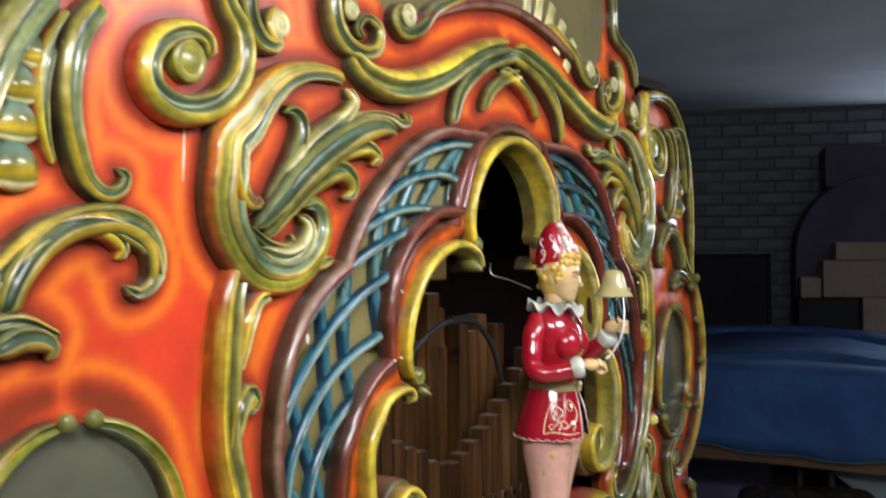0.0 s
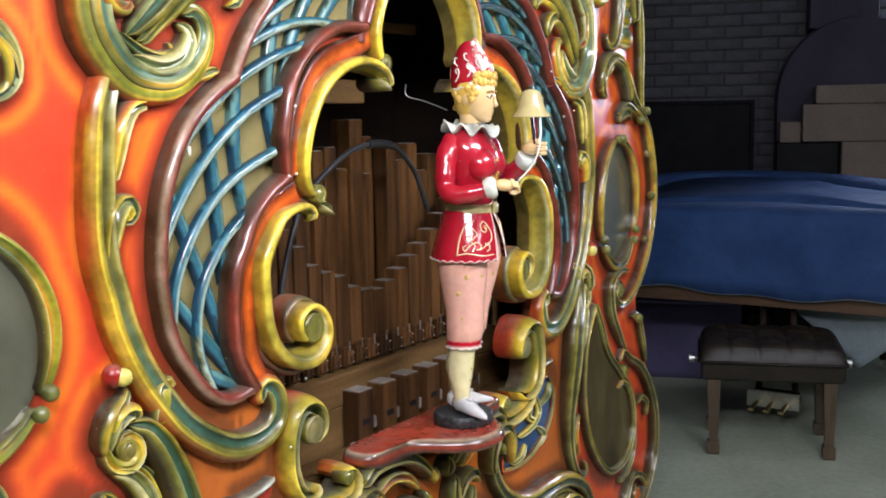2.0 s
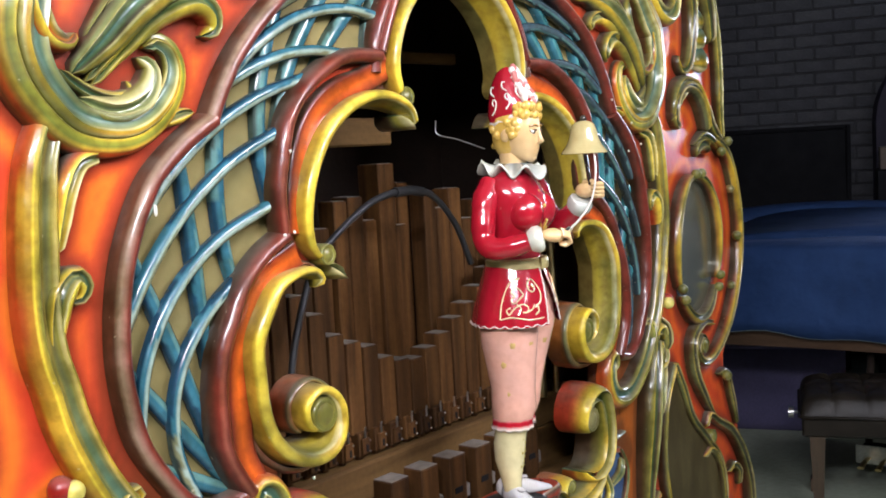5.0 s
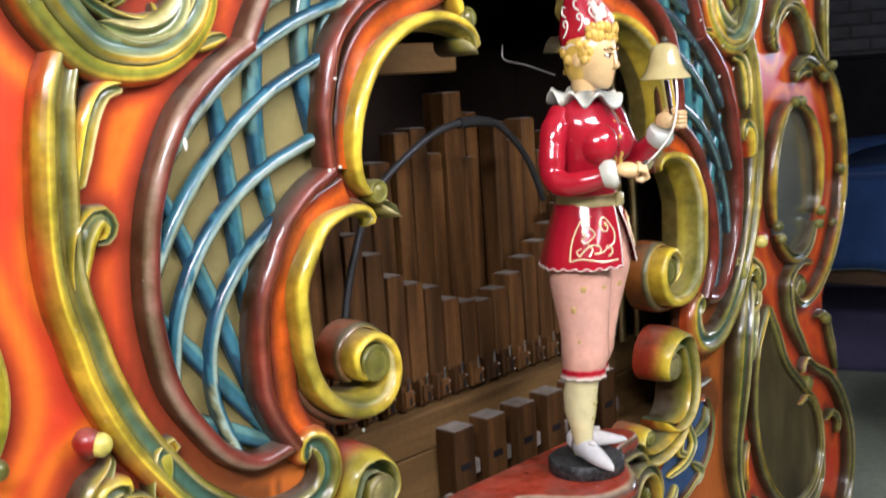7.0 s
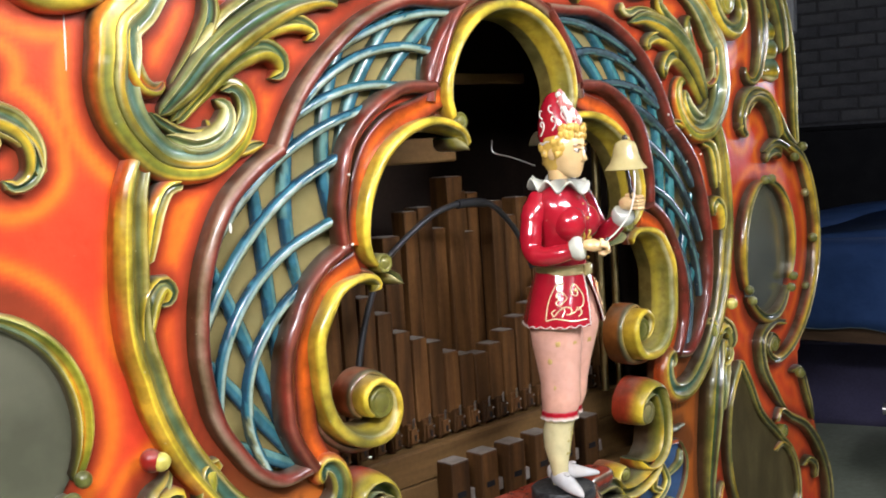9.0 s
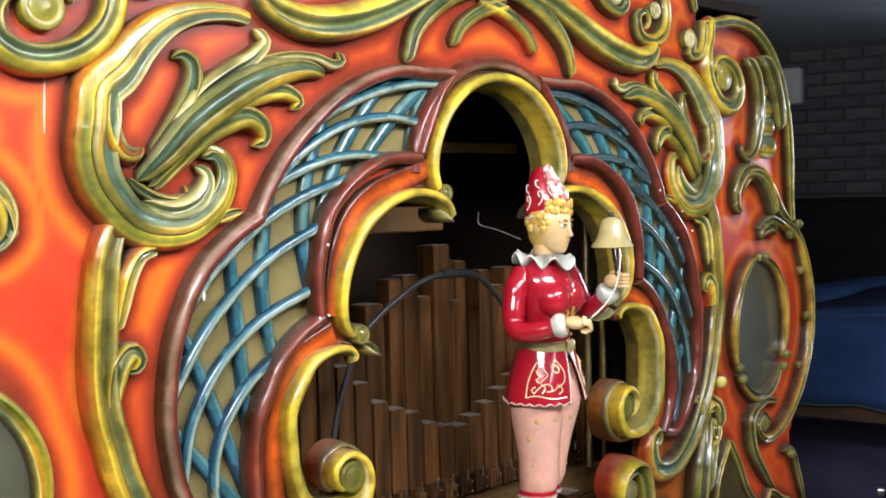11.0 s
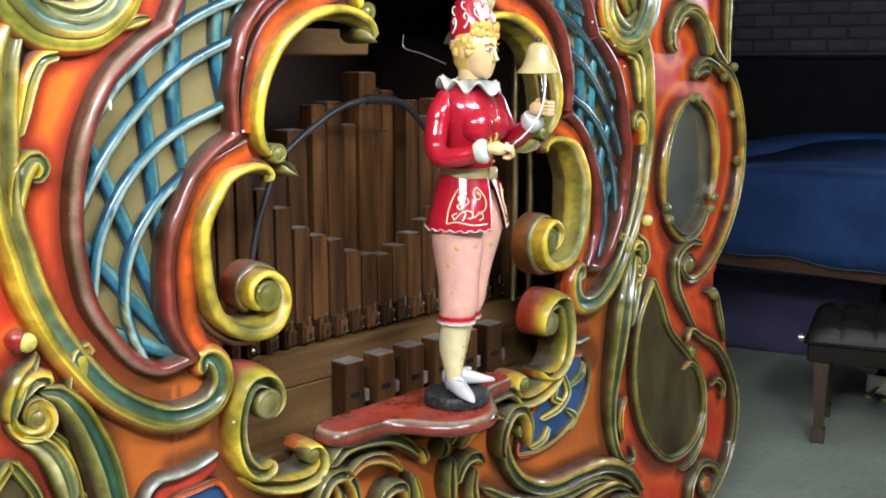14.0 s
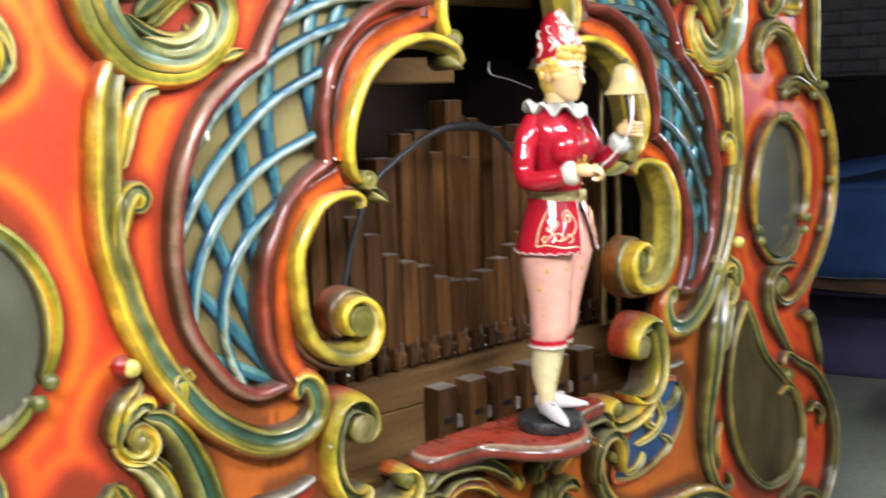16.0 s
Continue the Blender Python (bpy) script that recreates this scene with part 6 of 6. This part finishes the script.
for y in (0.055, 0.12, 0.185):
    Shape().tube([(0.06, y, 0.115), (0.0, y, 0.112), (-0.06, y, 0.100)], [0.010, 0.011, 0.013], (1, 1, 1), 10, 0.5).obj("pedal", BRASS, lyre, m=PIANO)
Shape().box((0.04, 0.005, 0.09), (0.048, 0.235, 0.165), (1, 1, 1), 0.002).obj("pedal_plate", STEEL, lyre, m=PIANO, smooth=False)
for y in (0.04, 0.20):
    Shape().tube([(0.10, y, 0.16), (0.10, y * 0.8 + 0.024, 0.55)], 0.014, (1, 1, 1), 10).obj("lyre_post", DARKWOOD, lyre, m=PIANO)

rows = []
rim0 = planform(0.012)
n = len(rim0)
random.seed(11)
for z, g, wave in ((0.955, -0.32, 0.0), (0.965, -0.12, 0.0), (0.962, -0.02, 0.0), (0.945, 0.012, 0.002), (0.90, 0.018, 0.004), (0.86, 0.022, 0.006), (0.81, 0.025, 0.008), (0.76, 0.028, 0.010), (0.71, 0.031, 0.012), (0.66, 0.034, 0.013), (0.605, 0.036, 0.015)):
    row = []
    for k, (x, y) in enumerate(planform(g)):
        a = 2 * math.pi * k / n
        dx = wave * math.sin(9 * a + 1.2 * math.sin(4 * a))
        hem = (0.012 * math.sin(6 * a) + 0.008 * math.sin(17 * a)) if z < 0.62 else 0
        fold = 0.010 * math.sin(5 * a + z * 16) * math.sin(23 * a - z * 30) if 0.62 < z < 0.93 else 0.0
        row.append((x + (dx + fold) * math.cos(a), y + (dx + fold) * math.sin(a), z + hem + (0.045 * max(0.0, x) if z > 0.93 else 0.0)))
    rows.append(row)
sh = Shape()
sh.grid(rows, (1, 1, 1), True)
sh.fan(rows[0], (0.70, 0.25, 0.990), (1, 1, 1))
sheet = sh.obj("dust_sheet", CLOTH, None, m=PIANO, smooth=70)
sol = sheet.modifiers.new("thickness", "SOLIDIFY")
sol.thickness, sol.offset = 0.004, 1.0
hem = Shape().tube([PIANO @ Vector(p) for p in rows[-1] + rows[-1][:1]], 0.0035, (1, 1, 1), 6)
hem.obj("hem", LINING, sheet, "pale stitched hem")
tagged(sheet, "blue cotton dust sheet draped over the grand piano", "sheet")
# a corner of the sheet hanging lower at the treble end
rows = []
for i in range(9):
    t = i / 8
    rows.append([(-0.035 - 0.012 * math.sin(11 * s + 2 * t), -0.69 + 0.17 * s, 0.625 - t * 0.33 * max(0.05, 1 - abs(s - 0.30) / (0.35 if s < 0.30 else 0.72))) for s in np.linspace(0, 1, 21)])
flap = Shape().grid(rows, (1, 1, 1)).obj("sheet_corner", CLOTH, sheet, m=PIANO)
Shape().tube(rows[-1], 0.005, (1, 1, 1), 6).obj("corner_hem", LINING, sheet, m=PIANO)
sol = flap.modifiers.new("thickness", "SOLIDIFY")
sol.thickness = 0.004
turn = [[(-0.045 - 0.010 * math.sin(9 * q), -0.69 + 0.02 * t + 0.085 * q * (1 - 0.7 * t), 0.615 - 0.17 * t) for q in np.linspace(0, 1, 9)] for t in np.linspace(0, 1, 9)]
turn = Shape().grid(turn, (1, 1, 1)).obj("sheet_turning", LINING, sheet, "pale underside turned out at the corner", m=PIANO)
turn.modifiers.new("thickness", "SOLIDIFY").thickness = 0.004
rows = []
for i in range(8):
    t = i / 7
    rows.append([(0.16 + 0.03 * math.sin(7 * s), 0.06 - 0.64 * s, 0.60 - t * 0.32 * max(0.02, 1 - abs(s - 0.42) / 0.60)) for s in np.linspace(0, 1, 25)])
tuck = Shape().grid(rows, (1, 1, 1)).obj("sheet_lining", LINING, sheet, "pale underside of the sheet", m=PIANO)
sol = tuck.modifiers.new("thickness", "SOLIDIFY")
sol.thickness = 0.004

BENCH = pose(2.522, 0.043, 0, 0, 0, 20.5) @ Matrix.Diagonal((1.25, 1.0, 1.10, 1))
bench = thing("piano_bench", "dark brown leather adjustable piano bench with tufted seat", "bench")
nx, ny = 33, 61
rows, low = [], []
for i in range(nx):
    row = []
    for j in range(ny):
        u, v = -1 + 2 * i / (nx - 1), -1 + 2 * j / (ny - 1)
        puff = (1 - abs(u) ** 6) * (1 - abs(v) ** 8)
        tuft = 0.0
        for a in (-0.45, 0.45):
            for b in (-0.6, -0.2, 0.2, 0.6):
                tuft += 0.030 * math.exp(-(((u - a) * 0.16) ** 2 + ((v - b) * 0.26) ** 2) / 0.0006)
        seam = 0.010 * math.exp(-(u / 0.05) ** 2) + sum(0.010 * math.exp(-((v - b) / 0.030) ** 2) for b in (-0.6, -0.2, 0.2, 0.6))
        row.append((0.175 * u, 0.285 * v, 0.352 + 0.085 * puff ** 0.35 - (tuft + seam) * puff ** 0.5))
    rows.append(row)
Shape().grid(rows, (1, 1, 1)).obj("seat_cushion", LEATHER, bench, m=BENCH)
edge = [(0.176 * u, 0.286 * v, 0.356) for u, v in ((-1, -0.97), (-0.96, -1), (0, -1), (0.96, -1), (1, -0.97), (1, 0), (1, 0.97), (0.96, 1), (0, 1), (-0.96, 1), (-1, 0.97), (-1, 0), (-1, -0.97))]
Shape().tube(edge, 0.005, (1, 1, 1), 8).obj("seat_piping", LEATHER, bench, m=BENCH)
Shape().box((-0.168, -0.278, 0.285), (0.168, 0.278, 0.355), (1, 1, 1), 0.008).obj("seat_apron", LEATHER, bench, m=BENCH, smooth=40)
for x in (-0.135, 0.135):
    for y in (-0.225, 0.225):
        rings = [[(x + a * h, y + b * h, z) for a, b in ((-1, -1), (1, -1), (1, 1), (-1, 1))] for z, h in ((0.0, 0.021), (0.006, 0.024), (0.045, 0.024), (0.052, 0.017), (0.20, 0.023), (0.29, 0.027))]
        leg = Shape().loft(rings, (1, 1, 1)).obj("leg", BENCHWOOD, bench, m=BENCH, smooth=False)
for s in (-1, 1):
    Shape().tube([(0.0, s * 0.278, 0.325), (0.0, s * 0.315, 0.325)], 0.006, (1, 1, 1), 8).obj("adjuster_rod", STEEL, bench, m=BENCH)
    Shape().tube([(0.0, s * 0.305, 0.325), (0.0, s * 0.325, 0.325)], 0.020, (1, 1, 1), 14).obj("adjuster_knob", STEEL, bench, m=BENCH)

# ---- things along the brick wall ----


def placed(sh):
    sh.v = [tuple(room(*p)) for p in sh.v]
    return sh


WX = WALL_X
panel = placed(Shape().box((WX - 0.10, -0.65, 0.92), (WX - 0.01, 1.2, 1.42), (1, 1, 1), 0.006)).obj("black_screen", BLACK, smooth=False)
for lo, hi in (((-0.65, 1.421), (1.2, 1.445)), ((-0.675, 0.917), (-0.651, 1.445))):
    placed(Shape().box((WX - 0.105, lo[0], lo[1]), (WX - 0.012, hi[0], hi[1]), (1, 1, 1), 0.004)).obj("screen_frame", BLACK, panel, smooth=False)
tagged(panel, "large matt black panel in a dark frame against the brick wall", "panel")
cab = placed(Shape().box((WX - 0.45, -0.65, 0.0), (WX - 0.01, 1.2, 0.915), (1, 1, 1), 0.008)).obj("low_cabinet", DARKWOOD, smooth=False)
for k in range(3):
    door_y = -0.62 + 0.61 * k
    leaf = placed(Shape().box((WX - 0.470, door_y, 0.05), (WX - 0.4525, door_y + 0.58, 0.87), (1, 1, 1), 0.006)).obj("door", DARKWOOD, cab, smooth=False)
    placed(Shape().ball((WX - 0.482, door_y + 0.52, 0.55), (0.012, 0.012, 0.012), (1, 1, 1), 10, 6)).obj("handle", BRASS, leaf)
tagged(cab, "dark low cabinet under the black panel", "cabinet")
# arched hood with its flue
rings = []
prof = [(-1.76, 0.0), (-1.76, 1.45)] + [(-1.28 - 0.48 * math.cos(a), 1.45 + 0.49 * math.sin(a)) for a in np.linspace(0.05, math.pi - 0.05, 18)] + [(-0.80, 1.45), (-0.80, 0.0)]
for x in (WX - 0.55, WX - 0.50, WX - 0.01):
    g = 0.985 if x == WX - 0.55 else 1.0
    rings.append([tuple(room(x, -1.31 + (y + 1.31) * g, z * (0.99 if g < 1 else 1))) for y, z in prof])
hood = thing("arched_hood", "dark arched oven hood with a square flue", "hood")
Shape().loft(rings, (1, 1, 1)).obj("hood_body", HOOD, hood, smooth=30)
placed(Shape().box((WX - 0.53, -1.375, 1.86), (WX - 0.02, -0.985, 2.11), (1, 1, 1), 0.004)).obj("flue", HOOD, hood, smooth=False)
for name, lo, hi, m, lab in (("cardboard_box", (WX - 0.97, -1.585, 1.412), (WX - 0.62, -1.006, 1.515), CARD, "plain brown cardboard box on top of a stack"), ("cardboard_box", (WX - 0.96, -1.492, 1.198), (WX - 0.60, -0.938, 1.410), CARD, "wide brown cardboard box in a stack"), ("cardboard_box", (WX - 0.98, -1.44, 0.0), (WX - 0.58, -1.15, 1.196), CARD, "tall brown cardboard carton on the floor"), ("dark_crate", (WX - 0.93, -1.135, 0.0), (WX - 0.60, -0.80, 1.190), BLACK, "dark crate beside the cartons"), ("cardboard_box", (WX - 0.92, -0.930, 1.192), (WX - 0.62, -0.815, 1.310), CARD, "small brown cardboard box on a dark crate")):
    sh = placed(Shape().box(lo, hi, (1, 1, 1), 0.004))
    t = sh.obj(name, m, smooth=False)
    tagged(t, lab, "box", "boxes stacked by the brick wall")
unit = thing("storage_unit", "white cabinet standing on a dark shelf hung with striped cloth", "cabinet", at=room(WX - 0.5, -2.1, 0.0))
inv = Matrix.Translation(-unit.location)
placed(Shape().box((WX - 0.80, -2.75, 1.0), (WX - 0.25, -1.56, 1.35), (1, 1, 1), 0.012)).obj("cabinet_body", WHITE, unit, smooth=False, m=inv)
placed(Shape().box((WX - 0.812, -2.72, 1.03), (WX - 0.8025, -1.59, 1.10), (1, 1, 1), 0.003)).obj("drawer_front", WHITE, unit, smooth=False, m=inv)
placed(Shape().box((WX - 0.812, -2.72, 1.12), (WX - 0.8025, -1.59, 1.32), (1, 1, 1), 0.003)).obj("drawer_front", WHITE, unit, smooth=False, m=inv)
placed(Shape().box((WX - 0.79, -2.95, 0.0), (WX - 0.25, -1.46, 0.70), (1, 1, 1), 0.01)).obj("lower_shelf", BLACK, unit, smooth=False, m=inv)
for k in range(6):
    placed(Shape().box((WX - 0.83, -2.90, 0.701 + 0.05 * k), (WX - 0.28, -1.50, 0.748 + 0.05 * k), (1, 1, 1), 0.012)).obj("striped_fold", CARD if k % 2 else BLACK, unit, smooth=False, m=inv)
plank = placed(Shape().box((WX - 1.02, -1.50, 0.0), (WX - 0.985, -1.425, 1.33), (1, 1, 1), 0.004)).obj("leaning_board", HOOD, smooth=False)
tagged(plank, "narrow dark board standing against the cartons", "board")
bag = placed(Shape().box((3.42, -0.62, 0.0), (3.95, 0.30, 0.40), (1, 1, 1), 0.04)).obj("lilac_crate", PURPLE, smooth=60)
placed(Shape().box((3.40, -0.64, 0.402), (3.97, 0.32, 0.43), (1, 1, 1), 0.012)).obj("lid", PURPLE, bag, smooth=60)
tagged(bag, "lilac cloth-covered crate on the floor under the piano", "crate")
pole = placed(Shape().tube([(4.4, 1.22, 0.0), (4.4, 1.22, 2.40)], 0.03, (1, 1, 1), 12)).obj("dark_post", DARKWOOD)
tagged(pole, "slim dark post from floor to ceiling", "post")

box_p = placed(Shape().box((WX - 0.14, 0.33, 2.04), (WX - 0.025, 0.53, 2.27), (1, 1, 1), 0.012)).obj("wall_box", WHITE, smooth=False)
tagged(box_p, "small pale grey junction box high on the brick wall", "junction box")

# ---- bricks of the east wall: each a piece of its own where the camera sees them ----
BW, BH, BD, J = 0.215, 0.065, 0.02, 0.012
brick_me = None
rest = Shape()
count = 0
for r in range(int(CEIL / (BH + J))):
    z = 0.006 + r * (BH + J)
    y = -4.1 + (0.5 * (BW + J) if r % 2 else 0)
    while y < 4.0:
        y1 = y + BW
        clash = y1 > WIN[0] and y < WIN[1] and z + BH > WIN[2] and z < WIN[3]
        if not clash:
            seen = -2.1 < y < 1.6 and z > 0.95
            if seen and count < 300:
                if brick_me is None:
                    b = Shape().box((-BD, 0, 0), (0.004, BW, BH), (1, 1, 1), 0.005).obj("brick", BRICKM, wall, smooth=False)
                    brick_me = b.data
                else:
                    b = new("brick", brick_me)
                    b.parent = wall
                b.matrix_basis = Matrix.Translation(room(WALL_X, y, z)) @ Matrix.Rotation(ROOM, 4, "Z")
                count += 1
            else:
                rest.v += [tuple(room(WALL_X + x, yy, zz)) for x, yy, zz in ((-BD, y, z), (-BD, y1, z), (-BD, y1, z + BH), (-BD, y, z + BH), (0.004, y, z), (0.004, y1, z), (0.004, y1, z + BH), (0.004, y, z + BH))]
                o = len(rest.v) - 8
                rest.c += [(1, 1, 1)] * 8
                rest.f += [(o, o + 1, o + 2, o + 3), (o, o + 4, o + 5, o + 1), (o + 3, o + 2, o + 6, o + 7), (o, o + 3, o + 7, o + 4), (o + 1, o + 5, o + 6, o + 2)]
                rest.m += [0] * 5
        y += BW + J
tagged(rest.obj("brick_courses", BRICKM, wall, smooth=False), "painted brick courses", kind="stuff")
